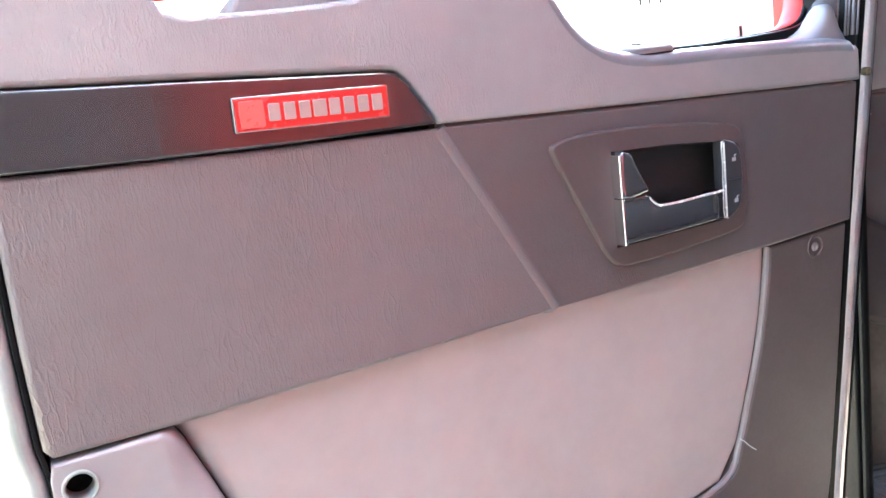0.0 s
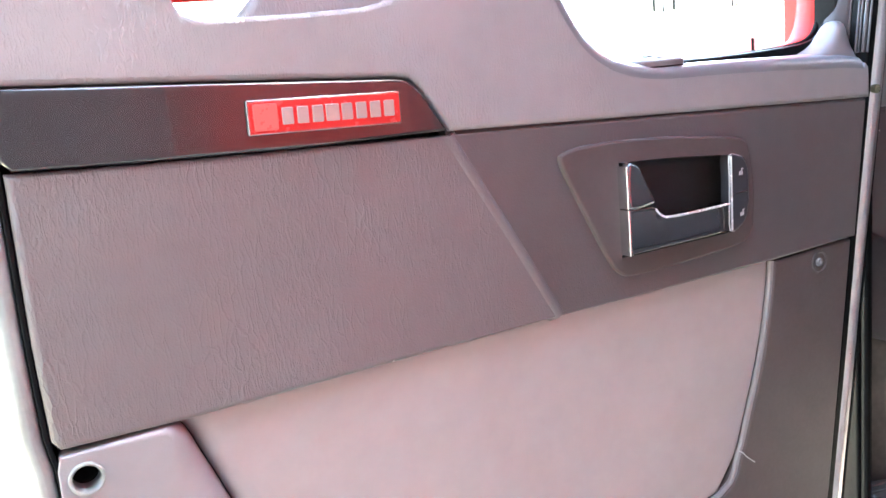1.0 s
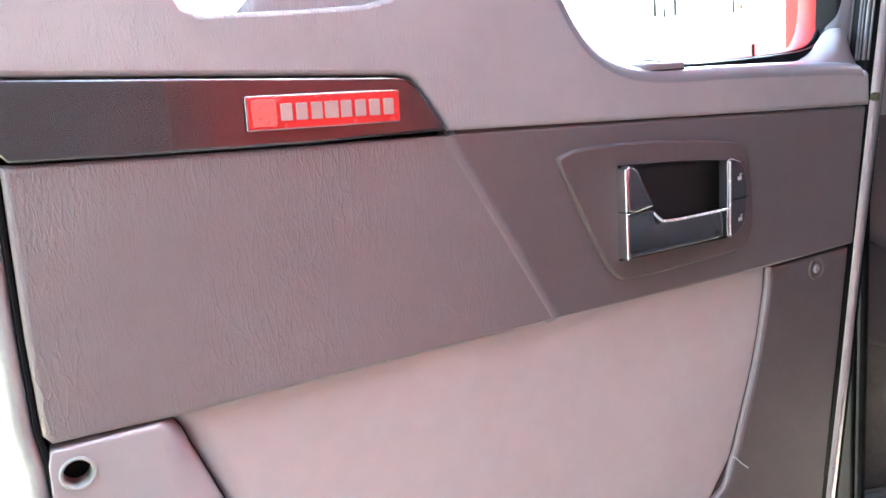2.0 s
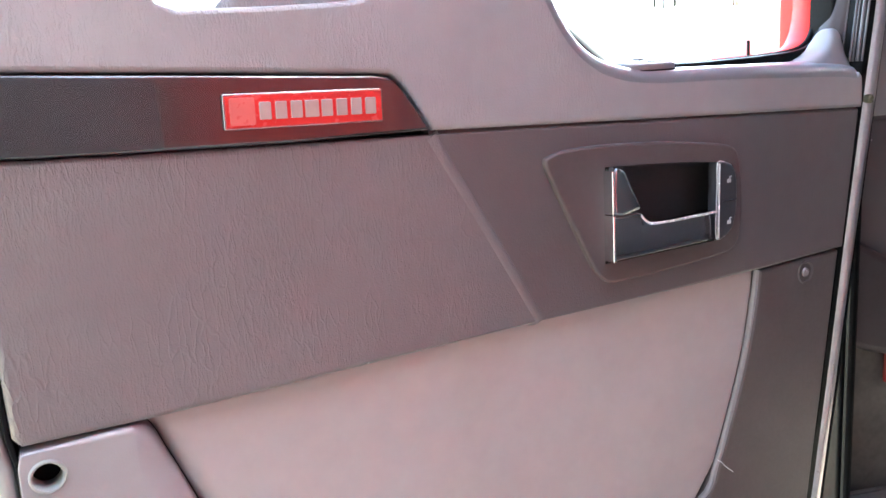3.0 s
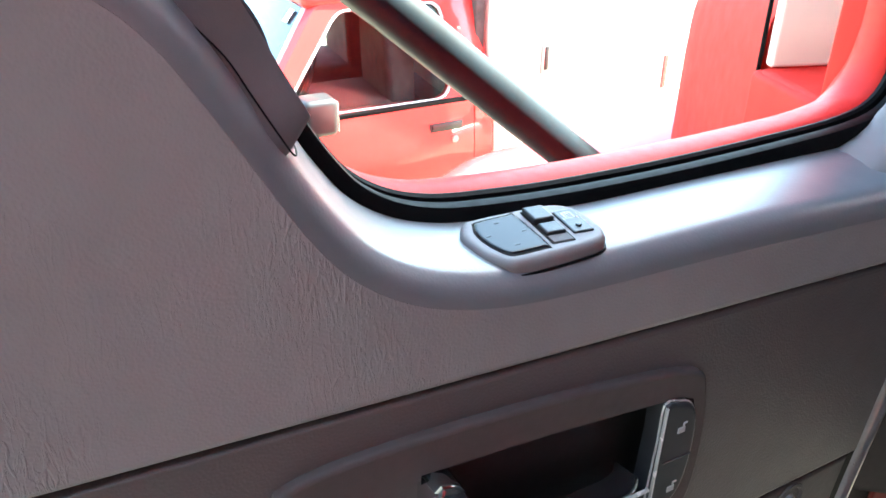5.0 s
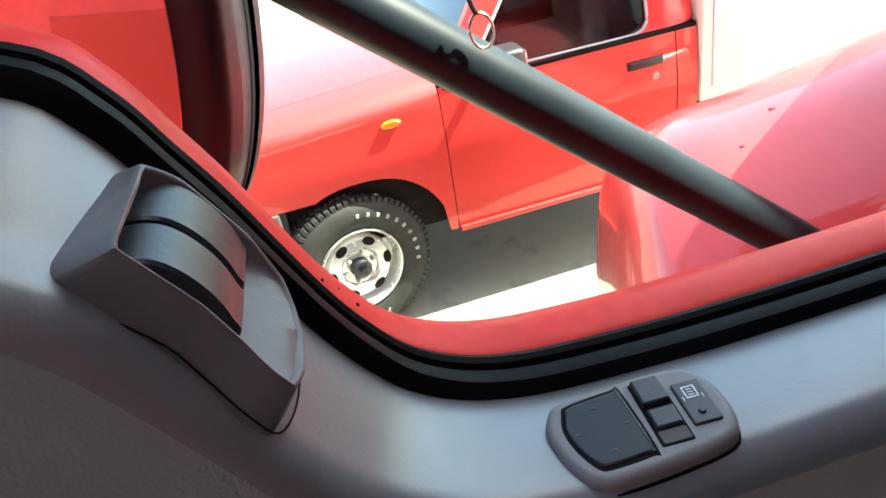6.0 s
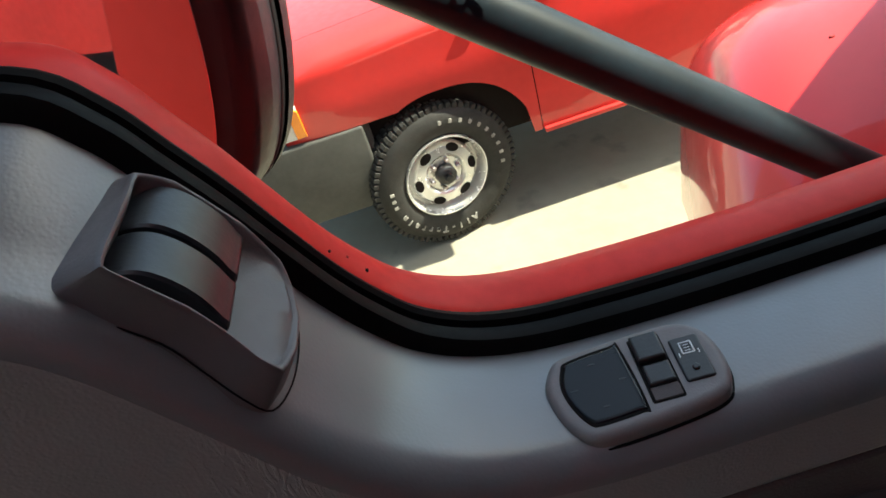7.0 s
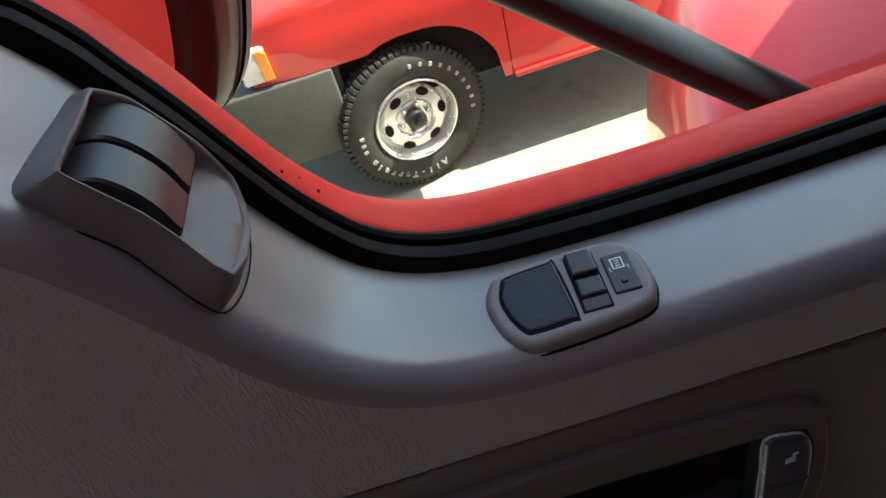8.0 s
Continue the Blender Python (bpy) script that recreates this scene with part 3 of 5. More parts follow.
part("armrest", pierced(arm, bore, -0.003, 0.05, lambda p: min(0.030, 0.0015 + 0.75 * max(0.0, p.x + 0.318)), 0.026, 7), VINYL_ARM, door, "taupe armrest end with a round plug hole")
part("plug_rim", lathe([(0.0148, -0.0026), (0.0146, -0.0050), (0.0136, -0.0058), (0.0122, -0.0052), (0.0114, -0.0034), (0.0112, 0.004)], 36, lambda x, y, z: (x + hole_c[0], y, z + hole_c[1])), SEAL_GREY, door, "grey ring round the plug hole")
part("plug_hole", lathe([(0.0116, 0.016), (0.010, 0.0175), (0.006, 0.018), (0.0001, 0.018)], 28, lambda x, y, z: (x + hole_c[0], y, z + hole_c[1])), HOLE, door, "dark bottom of the round screw hole")
pocket = [(-0.301, 1.725), (0.118, 1.716), (0.470, 1.698), (0.466, 1.66), (0.454, 1.60), (0.439, 1.55), (0.417, 1.49), (0.398, 1.441), (0.36, 1.394), (0.2, 1.374), (-0.176, 1.33)]
pocket += [(p[0] + 0.0006, p[1]) for p in reversed(SIDE) if 1.34 < p[1] < 1.699]
part("pocket_panel", slab(pocket, 0.010, 0.034, lambda p: 0.023 if p.x < -0.17 and p.y < 1.71 else 0.006, 8), CLOTH, door, "pale pinkish cloth pocket panel")
edge = smooth_path([(0.470, 1.6945), (0.465, 1.66), (0.4525, 1.60), (0.438, 1.55), (0.416, 1.49), (0.397, 1.443), (0.36, 1.395), (0.2, 1.375), (-0.2, 1.325)], 4)
part("pocket_piping", tube([(p[0], 0.006, p[1]) for p in edge], 0.0042, 8), PLASTIC_TAUPE, door, "taupe piping along the pocket")
kick = [tuple(p) for p in edge] + [(-0.2, 1.2), (0.545, 1.2), (0.575, 1.33), (0.6, 1.5), (0.6275, 1.6945), (0.48, 1.6935)]
part("kick_trim", slab(kick, 0.0, 0.03, 0.004), PLASTIC_UMBER, door, "dark grey moulded lower trim")
part("scuff_mark", tube(smooth_path([(0.392, -0.0003, 1.449), (0.399, -0.0004, 1.444), (0.406, -0.0003, 1.436), (0.420, -0.0003, 1.424)], 4), 0.0007, 6), GREY_INK, door, "pale scuff on the lower trim")
part("screw_cup", lathe([(0.0165, 0.001), (0.016, -0.002), (0.0135, -0.002), (0.0115, 0.000), (0.0105, -0.0002), (0.0001, -0.0004)], 26, lambda x, y, z: (x + 0.559, y, z + 1.676)), PLASTIC_UMBER, door)
part("screw", lathe([(0.0062, -0.0005), (0.0055, -0.003), (0.003, -0.0036), (0.0016, -0.002), (0.0001, -0.002)], 18, lambda x, y, z: (x + 0.557, y, z + 1.676)), PLASTIC_TAUPE, door, "small dull steel screw")

# hinge-side metal edge with its black seals
EDGE = [(0.545, 1.1), (0.577, 1.33), (0.604, 1.5), (0.632, 1.694), (0.662, 1.886), (0.685, 2.03), (0.70, 2.2), (0.71, 2.4), (0.715, 2.7)]


def edge_strip(dx0, dx1, y0, y1, r, low=None):
    """A strip along the hinge side from dx0 to dx1 beside the edge; low: dx1 at the bottom."""
    ends = [dx1 if low is None else dx1 + (low - dx1) * min(1.0, max(0.0, (1.9 - z) / 0.5)) for x, z in EDGE]
    out = [(x + dx0, z) for x, z in EDGE] + [(x + d, z) for (x, z), d in zip(reversed(EDGE), reversed(ends))]
    return slab(out, y0, y1, r)


part("edge_seal", edge_strip(0.001, 0.0175, 0.006, 0.05, 0.004), RUBBER, door, "black rubber edge seal")
part("door_edge", edge_strip(0.018, 0.046, 0.003, 0.14, 0.013, 0.037), ALU, door, "bare metal door edge")
part("edge_bulb_seal", edge_strip(0.0465, 0.055, 0.012, 0.12, 0.005), RUBBER, door, "soft black bulb seal")
part("edge_screw", lathe([(0.0066, 0.009), (0.0060, 0.0015), (0.0035, 0.000), (0.002, 0.0015), (0.0001, 0.0015)], 18, lambda x, y, z: (x + 0.689, y, z + 1.897)), BRASS, door, "dull brass screw in the door edge")
# rear edge
REAR = [(-0.4035, 1.2), (-0.402, 1.69), (-0.4055, 1.72), (-0.404, 1.80), (-0.3985, 1.94), (-0.402, 2.02), (-0.410, 2.3)]
part("rear_gap_seal", slab([(x + 0.0028, z) for x, z in REAR] + [(x - 0.0018, z) for x, z in reversed(REAR)], 0.0035, 0.06, 0.0012), RUBBER, door, "thin dark seal lip along the rear edge")
part("rear_edge", slab([(x - 0.0022, z) for x, z in REAR] + [(x - 0.019, z) for x, z in reversed(REAR)], 0.005, 0.11, 0.008, 6), SEAL_GREY, door, "grey rounded rear edge of the door")
part("latch", box(-0.432, 0.010, 1.835, -0.412, 0.06, 1.87, 0.004), ALU, door, "steel latch on the rear edge")
part("latch_bolt", tube([(-0.421, 0.012, 1.872), (-0.421, 0.008, 1.885), (-0.421, 0.012, 1.898)], 0.006, 10), ALU, door, "small steel bolt above the latch")
# window pillar trim above the sill horn


def edge_x(z):
    """The hinge-side edge line at the height z."""
    for (xa, za), (xb, zb) in zip(EDGE, EDGE[1:]):
        if za <= z <= zb:
            return xa + (xb - xa) * (z - za) / (zb - za)
    return EDGE[-1][0]


fin = smooth_path([Vector(p) for p in ((0.664, 0.052, 1.978), (0.6685, 0.052, 1.994), (0.6735, 0.050, 2.008), (0.6775, 0.048, 2.022), (0.681, 0.046, 2.04), (0.687, 0.044, 2.10), (0.698, 0.044, 2.30), (0.709, 0.044, 2.69))], 4)
fin_rows = []
for p in fin:
    right = Vector((edge_x(p.z) + 0.0008, 0.0365, p.z))
    left = Vector(p)
    fin_rows.append([left + Vector((0.004, 0.022, 0)), left + Vector((-0.001, 0.004, 0)), left + Vector((0.001, 0.0, 0)), left.lerp(right, 0.35) + Vector((0, -0.002, 0)), left.lerp(right, 0.7) + Vector((0, -0.0015, 0)), right])
part("front_pillar_trim", grid(fin_rows), PILLAR_DARK, door, "dark taupe window pillar trim that flares above the horn", sharp=60)
for ry, rr in ((0.0370, 0.0012), (0.0240, 0.0019), (0.0195, 0.0014), (0.0125, 0.0028), (0.0060, 0.0015)):
    part("pillar_rib", tube([(edge_x(z) + 0.0004, ry, z) for z in (1.949, 1.98, 2.03, 2.1, 2.2, 2.4, 2.69)], rr, 10), PILLAR_RIB, door, "dark mauve rib of the seal beside the pillar")
part("glass_run", slab([(0.674, 1.95), (0.674, 2.0), (0.676, 2.07), (0.682, 2.3), (0.685, 2.7), (0.725, 2.7), (0.712, 2.2), (0.695, 2.03), (0.68, 1.945)], 0.052, 0.090, 0.006, 3), RUBBER, door, "black rubber glass run")
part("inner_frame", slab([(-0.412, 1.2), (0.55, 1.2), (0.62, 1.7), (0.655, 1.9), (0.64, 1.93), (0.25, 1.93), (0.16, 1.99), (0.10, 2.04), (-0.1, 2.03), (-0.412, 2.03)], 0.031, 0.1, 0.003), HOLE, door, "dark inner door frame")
# out of view; reaches forward to keep the sun off the sill
part("window_head", box(-0.43, -0.08, 2.70, 0.72, 0.16, 2.78, 0.01), VINYL_DARK_LIFTED, door, "unseen upper window frame, deepened to block sun")
part("rear_pillar", box(-0.43, 0.02, 2.15, -0.385, 0.14, 2.71, 0.008), RUBBER, door, "black rear window pillar")

# ---- inner handle set
BEZ = smooth_path([(0.130, 1.876), (0.140, 1.884), (0.165, 1.8875), (0.215, 1.887), (0.29, 1.882), (0.36, 1.8735), (0.398, 1.867), (0.414, 1.860), (0.4205, 1.848), (0.4265, 1.81), (0.4255, 1.768), (0.419, 1.744), (0.402, 1.733),
                   (0.345, 1.7295), (0.275, 1.7275), (0.222, 1.7285), (0.205, 1.7335), (0.190, 1.751), (0.165, 1.80), (0.143, 1.845)], 3, True)
bezel = part("handle_bezel", pierced([tuple(p) for p in BEZ], OPENING, -0.0085, 0.0, 0.003, 0.012), PLASTIC_UMBER, door, "dark moulded bezel round the inner door handle")
opening = [Vector(p) for p in OPENING]
mid = Vector((0.31, 1.805))
cup_rows = []
for inset, y in ((-0.0005, -0.0070), (0.0008, 0.000), (0.002, 0.013), (0.005, 0.0205), (0.011, 0.0235), (0.03, 0.024), (0.055, 0.024)):
    cup_rows.append([(p.x + (mid.x - p.x) * min(1, inset / 0.09), y, p.y + (mid.y - p.y) * min(1, inset / 0.055)) for p in opening])
cup_mesh = grid(cup_rows, True)
cup_mesh.verts.ensure_lookup_table()
cup_mesh.faces.new(cup_mesh.verts[-len(opening):])
part("handle_cup", cup_mesh, CUP_BLACK, bezel, "deep dark hollow behind the handle", sharp=50)
TOPS = smooth_path([(0.2075, 1.8095), (0.235, 1.8085), (0.247, 1.8070), (0.2535, 1.8005), (0.2615, 1.7945), (0.272, 1.7925), (0.30, 1.7915), (0.335, 1.7915), (0.3685, 1.7915)], 6)
SECTION = smooth_path([(0.10, 0.002), (0.03, -0.010), (0.0, -0.0180), (0.03, -0.0212), (0.10, -0.0208), (0.25, -0.0216), (0.50, -0.0226), (0.75, -0.0228), (0.95, -0.0222), (0.993, -0.0195), (1.0, -0.004)], 4)
part("pull_lever", grid([[(p[0] - 0.0015 * q[0], q[1] + 0.012 * max(0.0, (p[0] - 0.35) / 0.02) ** 2, p[1] + (1.7575 - p[1]) * q[0]) for q in SECTION] for p in TOPS]), SMOKED, bezel, "smoked chrome pull lever", sharp=60)
part("pull_rim", tube([(p[0], -0.0205, p[1] - 0.0012) for p in TOPS[14:]], 0.0015, 8), EDGE_CHROME, bezel, "bright chrome rim along the pull")
TAB = smooth_path([(0.2112, 1.8585), (0.2265, 1.8580), (0.2320, 1.849), (0.2405, 1.832), (0.2485, 1.8175), (0.2485, 1.8115), (0.241, 1.8100), (0.2112, 1.8105)], 3, True)
part("lever_tab", slab([tuple(p) for p in TAB], -0.0225, 0.0, 0.0045, 5), SMOKED, bezel, "glossy smoked chrome lever tab")
part("lever_edge", slab([(0.2072, 1.8590), (0.2112, 1.8590), (0.2108, 1.8110), (0.2065, 1.8110)], -0.0240, 0.0, 0.0018, 4), CHROME, bezel, "bright chrome edge of the tab")
part("pull_edge", slab([(0.2062, 1.8095), (0.2105, 1.8095), (0.2100, 1.7570), (0.2055, 1.7570)], -0.0245, 0.0, 0.0018), CHROME, bezel, "bright chrome edge of the pull")
part("opening_gasket", tube([(0.2065, -0.0085, 1.7545), (0.30, -0.0085, 1.7535), (0.376, -0.0085, 1.7525)], 0.0016, 6), RUBBER, bezel, "dark joint below the pull")
LOCK = smooth_path([(0.3825, 1.8465), (0.396, 1.8450), (0.406, 1.8395), (0.4115, 1.825), (0.4125, 1.799), (0.4085, 1.772), (0.399, 1.7585), (0.380, 1.7535), (0.380, 1.79), (0.3815, 1.82)], 3, True)
part("lock_switch", slab([tuple(p) for p in LOCK], -0.0130, 0.004, 0.003, 4), LOCK_GREY, bezel, "black lock switch with two button icons in a chrome rim")
part("lock_rim", tube([(p[0], -0.0095, p[1]) for p in LOCK + LOCK[:1]], 0.0009, 6, False), EDGE_CHROME, bezel)
part("lock_edge", slab([(0.3812, 1.846), (0.3828, 1.8458), (0.3808, 1.7545), (0.3792, 1.7545)], -0.0140, -0.0118, 0.0006), EDGE_CHROME, bezel, "chrome edge of the lock switch")
part("button_split", box(0.386, -0.0137, 1.7985, 0.410, -0.0125, 1.7997, 0), CHROME, bezel)
for zc in (1.825, 1.774):
    part("icon", join(box(0.3945, -0.0136, zc - 0.004, 0.4005, -0.0127, zc + 0.0005, 0), box(0.3985, -0.0136, zc + 0.0005, 0.3997, -0.0127, zc + 0.004, 0), box(0.3997, -0.0136, zc + 0.0028, 0.402, -0.0127, zc + 0.004, 0)), GREY_INK, bezel)

# ---- mirror control on the sill
SW = Matrix.LocRotScale((0.2985, 0.0285, 1.9648), Euler((radians(4), radians(1.2), radians(-4.0))), None)


def sw(x, y, z):
    return SW @ Vector((x, y, z))


def on_sill(outline, z0, z1, r, seg=3):
    """A plate lying on the sill: outline in its own plane, top at z1."""
    return slab(outline, -z1, -z0, r, seg, frame3=lambda x, y, z: sw(x, z, -y))


SWO = smooth_path([(-0.0415, 0.004), (-0.0385, 0.015), (-0.0315, 0.0225), (-0.01, 0.0250), (0.016, 0.0262), (0.0285, 0.0245), (0.0370, 0.0165), (0.0402, 0.002), (0.0388, -0.011), (0.032, -0.0195), (0.01, -0.0238), (-0.018, -0.0262), (-0.030, -0.0245), (-0.0382, -0.013)], 4, True)
ctl = part("mirror_control", on_sill([tuple(p) for p in SWO], -0.008, 0.0076, 0.0042, 6), PLASTIC_TAUPE, door, "taupe mirror control with black pad and rocker")
# black ring stands in for the shaded gap under the control's edge
swr = [sw(p[0] * 1.016, p[1] * 1.022, -0.0010) for p in SWO]
part("control_gap", tube(swr + swr[:1], 0.0008, 6, False), RUBBER, ctl, "dark ring drawn for the shaded gap round the control")
pad = smooth_path([(-0.0345, 0.004), (-0.032, 0.0140), (-0.028, 0.0182), (-0.007, 0.0205), (-0.0025, 0.0190), (-0.0005, -0.0165), (-0.004, -0.0192), (-0.022, -0.0205), (-0.0275, -0.0185), (-0.0325, -0.008)], 4, True)
part("pad_gap", on_sill([tuple(p) for p in pad], 0.003, 0.0079, 0.0003), HOLE, ctl)
part("mirror_pad", on_sill([(p[0] * 0.95 - 0.0008, p[1] * 0.93) for p in pad], 0.003, 0.0088, 0.0016, 4), GLOSS_BLACK, ctl, "glossy black four-way pad")
for q in ((-0.018, 0.012), (-0.018, -0.012), (-0.029, 0.000), (-0.007, 0.000)):
    part("pad_mark", on_sill(rounded(q[0] - 0.0016, q[1] - 0.0004, q[0] + 0.0016, q[1] + 0.0004, 0.0003, 2), 0.0084, 0.0090, 0.0001), BLACK, ctl)
# flat plate whose near-black paints the shade of an uncut well
part("rocker_well", on_sill(rounded(0.0015, -0.0165, 0.0165, 0.0205, 0.001), 0.003, 0.0079, 0.0002), HOLE, ctl, "near-black plate painted as the shaded rocker well")
part("well_floor", on_sill(rounded(0.0028, -0.0155, 0.0155, -0.0085, 0.0008), 0.003, 0.0083, 0.0003), PLASTIC_UMBER, ctl, "brown floor of the rocker well")
part("rocker", on_sill(rounded(0.0025, 0.0055, 0.0155, 0.0205, 0.001), 0.003, 0.0110, 0.0012), BLACK, ctl)
part("rocker", on_sill(rounded(0.0030, -0.0078, 0.0155, 0.0035, 0.001), 0.003, 0.0098, 0.0012), BLACK, ctl)
part("heat_button", on_sill(rounded(0.0190, -0.0105, 0.0325, 0.0145, 0.0015), 0.003, 0.0088, 0.001), BLACK, ctl, "black heater button with a white icon")
IC = ((0.0225, 0.0040, 0.0285, 0.0047), (0.0225, 0.0103, 0.0285, 0.0110), (0.0225, 0.0040, 0.0232, 0.0110), (0.0278, 0.0040, 0.0285, 0.0110), (0.0241, 0.0056, 0.0269, 0.0061), (0.0241, 0.0072, 0.0269, 0.0077), (0.0241, 0.0088, 0.0269, 0.0093), (0.0208, 0.0028, 0.0213, 0.0053), (0.0297, 0.0028, 0.0302, 0.0053))
part("icon", join(*[on_sill(rounded(a, b, c, d, 0.00025, 2), 0.0083, 0.0090, 0.0001) for a, b, c, d in IC]), WHITE_INK, ctl)
part("indicator", on_sill(rounded(0.0238, -0.0058, 0.0272, -0.0024, 0.0016), 0.0083, 0.0098, 0.0006), SATIN, ctl)

# ---- window switch pod on the slanted part of the sill
slope = math.atan2(2.1 - 2.03, 0.128 - 0.1675)
PODX = Vector((math.cos(slope), 0, math.sin(slope))) * -1.0       # down the slope, towards the front
PODN = Vector((-PODX.z, 0, PODX.x))
PODY = Vector((0, 1, 0))
POD0 = Vector((0.150, 0.0, 2.065))


def pod(x, y, z):
    return POD0 + PODX * x + PODY * y + PODN * z


POD_BASE = [(-0.068, 0.0665), (-0.070, 0.052), (-0.0714, 0.035), (-0.0715, 0.018), (-0.068, 0.0125), (-0.054, 0.0090), (-0.032, 0.0078), (-0.016, 0.0054), (0.0018, 0.0020), (0.0150, 0.0034),
            (0.0228, 0.0195), (0.0245, 0.040), (0.0205, 0.056), (0.011, 0.0675), (-0.015, 0.0685), (-0.05, 0.0690)]
POD_RIM = [(-0.062, 0.0605, 0.0205), (-0.0632, 0.047, 0.0190), (-0.0645, 0.032, 0.0175), (-0.066, 0.014, 0.0160), (-0.0652, 0.0062, 0.0148), (-0.055, 0.0058, 0.0154), (-0.034, 0.0078, 0.0154), (-0.0165, 0.0078, 0.0140),
           (-0.002, 0.0050, 0.0132), (0.0085, 0.0062, 0.0130), (0.0152, 0.0208, 0.0138), (0.0172, 0.040, 0.0152), (0.0138, 0.055, 0.0168), (0.006, 0.0640, 0.0195), (-0.016, 0.0665, 0.0232), (-0.048, 0.0655, 0.0235)]
POD_C = Vector((-0.026, 0.036, 0.0))


def sill_n(x, y):
    """Height of the slanted sill in the pod's own frame."""
    return 0.19 * (y - 0.011) - 2.0 * max(0.0, -0.05 - x) ** 1.5


def pod_row(t, dz=0.0, inset=0.0, floor=None):
    """A loop between base (t = 0) and rim (t = 1), drawn in by inset."""
    pts = []
    for b, r in zip(POD_BASE, POD_RIM):
        base = Vector((b[0], b[1], sill_n(*b) - 0.0045))
        p = base.lerp(Vector(r), t)
        p.z += dz
        if inset:
            d = Vector((POD_C.x - p.x, POD_C.y - p.y, 0))
            p += d.normalized() * min(inset, d.length * 0.97)
        if floor is not None:
            p.z = p.z + (sill_n(p.x, p.y) + 0.003 + 0.35 * max(0.0, p.x + 0.012) - p.z) * floor
        pts.append(p)
    out = []
    curved = smooth_path(pts, 5, True)
    for k, q in enumerate(curved):
        a, b = pts[k // 5], pts[(k // 5 + 1) % len(pts)]
        out.append(pod(*(q * 0.4 + a.lerp(b, (k % 5) / 5) * 0.6)))
    return out


pod_rows = [pod_row(0.0), pod_row(0.2), pod_row(0.55), pod_row(0.9), pod_row(0.97, 0.0002), pod_row(1.0, 0.0004, 0.0006), pod_row(1.0, 0.0003, 0.0018), pod_row(1.0, -0.0008, 0.0026),
            pod_row(1.0, -0.002, 0.0034, 0.3), pod_row(1.0, 0.0, 0.006, 0.85), pod_row(1.0, 0.0, 0.012, 1.0), pod_row(1.0, 0.0, 0.03, 1.0), pod_row(1.0, 0.0, 0.06, 1.0)]
pods = part("window_switch", grid(pod_rows, True), POD_GREY, door, "taupe window switch pod with two curved black rockers", sharp=50)
# thin black ring paints the contact shade where the pod meets the sill
gap_rows = []
for q in POD_BASE:
    d = (Vector((q[0], q[1], 0)) - POD_C).normalized() * 0.0009
    gap_rows.append(Vector((q[0] + d.x, q[1] + d.y * 0.6, sill_n(q[0] + d.x, q[1] + d.y * 0.6) - 0.0003 - (0.004 if q[0] < -0.05 and q[1] < 0.03 else 0.0))))
gap_rows = smooth_path(gap_rows, 4, True)
part("base_shade_ring", tube([pod(*q) for q in gap_rows + gap_rows[:1]], 0.0004, 6, False), RUBBER, pods, "thin dark ring drawn for the pod's contact shade")
ROCK = smooth_path([Vector(p) for p in [(-0.0625, 0.000), (-0.059, 0.0085), (-0.053, 0.0145), (-0.045, 0.0172), (-0.036, 0.0178), (-0.028, 0.0170), (-0.0205, 0.0150), (-0.0150, 0.0125), (-0.0140, 0.000)]], 4)
for y0, y1 in ((0.0135, 0.0358), (0.0386, 0.0635)):
    rows = [[pod(q[0] + 0.05 * (y - 0.01), y, q[1] + 0.12 * (y - 0.01) - (0.0012 if e else 0.0)) for y, e in ((y0, 1), (y0 + 0.001, 0), (y0 + 0.004, 0), (y1 - 0.004, 0), (y1 - 0.001, 0), (y1, 1))] for q in ROCK]
    top = grid(rows)
    ret = bmesh.ops.extrude_face_region(top, geom=top.faces[:])
    for v in [g for g in ret["geom"] if isinstance(g, bmesh.types.BMVert)]:
        v.co -= PODN * 0.008
    part("rocker", top, SATIN, pods, "curved satin black window rocker")
part("rocker_gap", grid([[pod(-0.062 + 0.046 * k / 12 + 0.05 * (y - 0.01), y, 0.004 + 0.007 * math.sin(math.pi * k / 12) + 0.12 * (y - 0.01)) for y in (0.0085, 0.0650)] for k in range(13)]), HOLE, pods)

# ---- outside mirror with its arm
arm_a, arm_b = Vector((0.523, 0.240, 1.881)), Vector((0.310, 0.261, 2.057))
dirn = (arm_b - arm_a)
part("mirror_arm", tube([arm_a + dirn * t for t in (-0.25, 0.0, 0.3, 0.7, 1.0, 1.6, 2.4)], 0.0172, 26, r_end=0.0195), ARM_BLACK, door, "satin black tubular mirror arm")
ringc = arm_b + Vector((0.004, -0.020, 0.028))
key_ring = part("key_ring", tube([ringc + Vector((0.007 * math.cos(a), 0.003 * math.sin(a), 0.0095 * math.sin(a))) for a in [2 * math.pi * k / 24 for k in range(25)]], 0.0010, 6, False), CHROME_WORN)
tagged(key_ring, "thin wire ring tied to the black mirror arm", "ring")
part("tie_strap", tube([ringc + Vector((-0.002, 0.001, 0.010)), ringc + Vector((-0.004, 0.001, 0.015)), ringc + Vector((-0.005, 0.002, 0.020))], 0.0016, 8), BLACK, key_ring, "black tie strap")

MC = Vector((0.141, 0.258, 1.998))
MZ = Vector((0.10, 0.10, 0.98)).normalized()
MN = Vector((-0.36, -0.93, 0.0))
MN = (MN - MZ * MN.dot(MZ)).normalized()     # the way the glass faces
MX = MZ.cross(MN).normalized()
if MX.x > 0:
    MX = -MX                                  # towards the rear


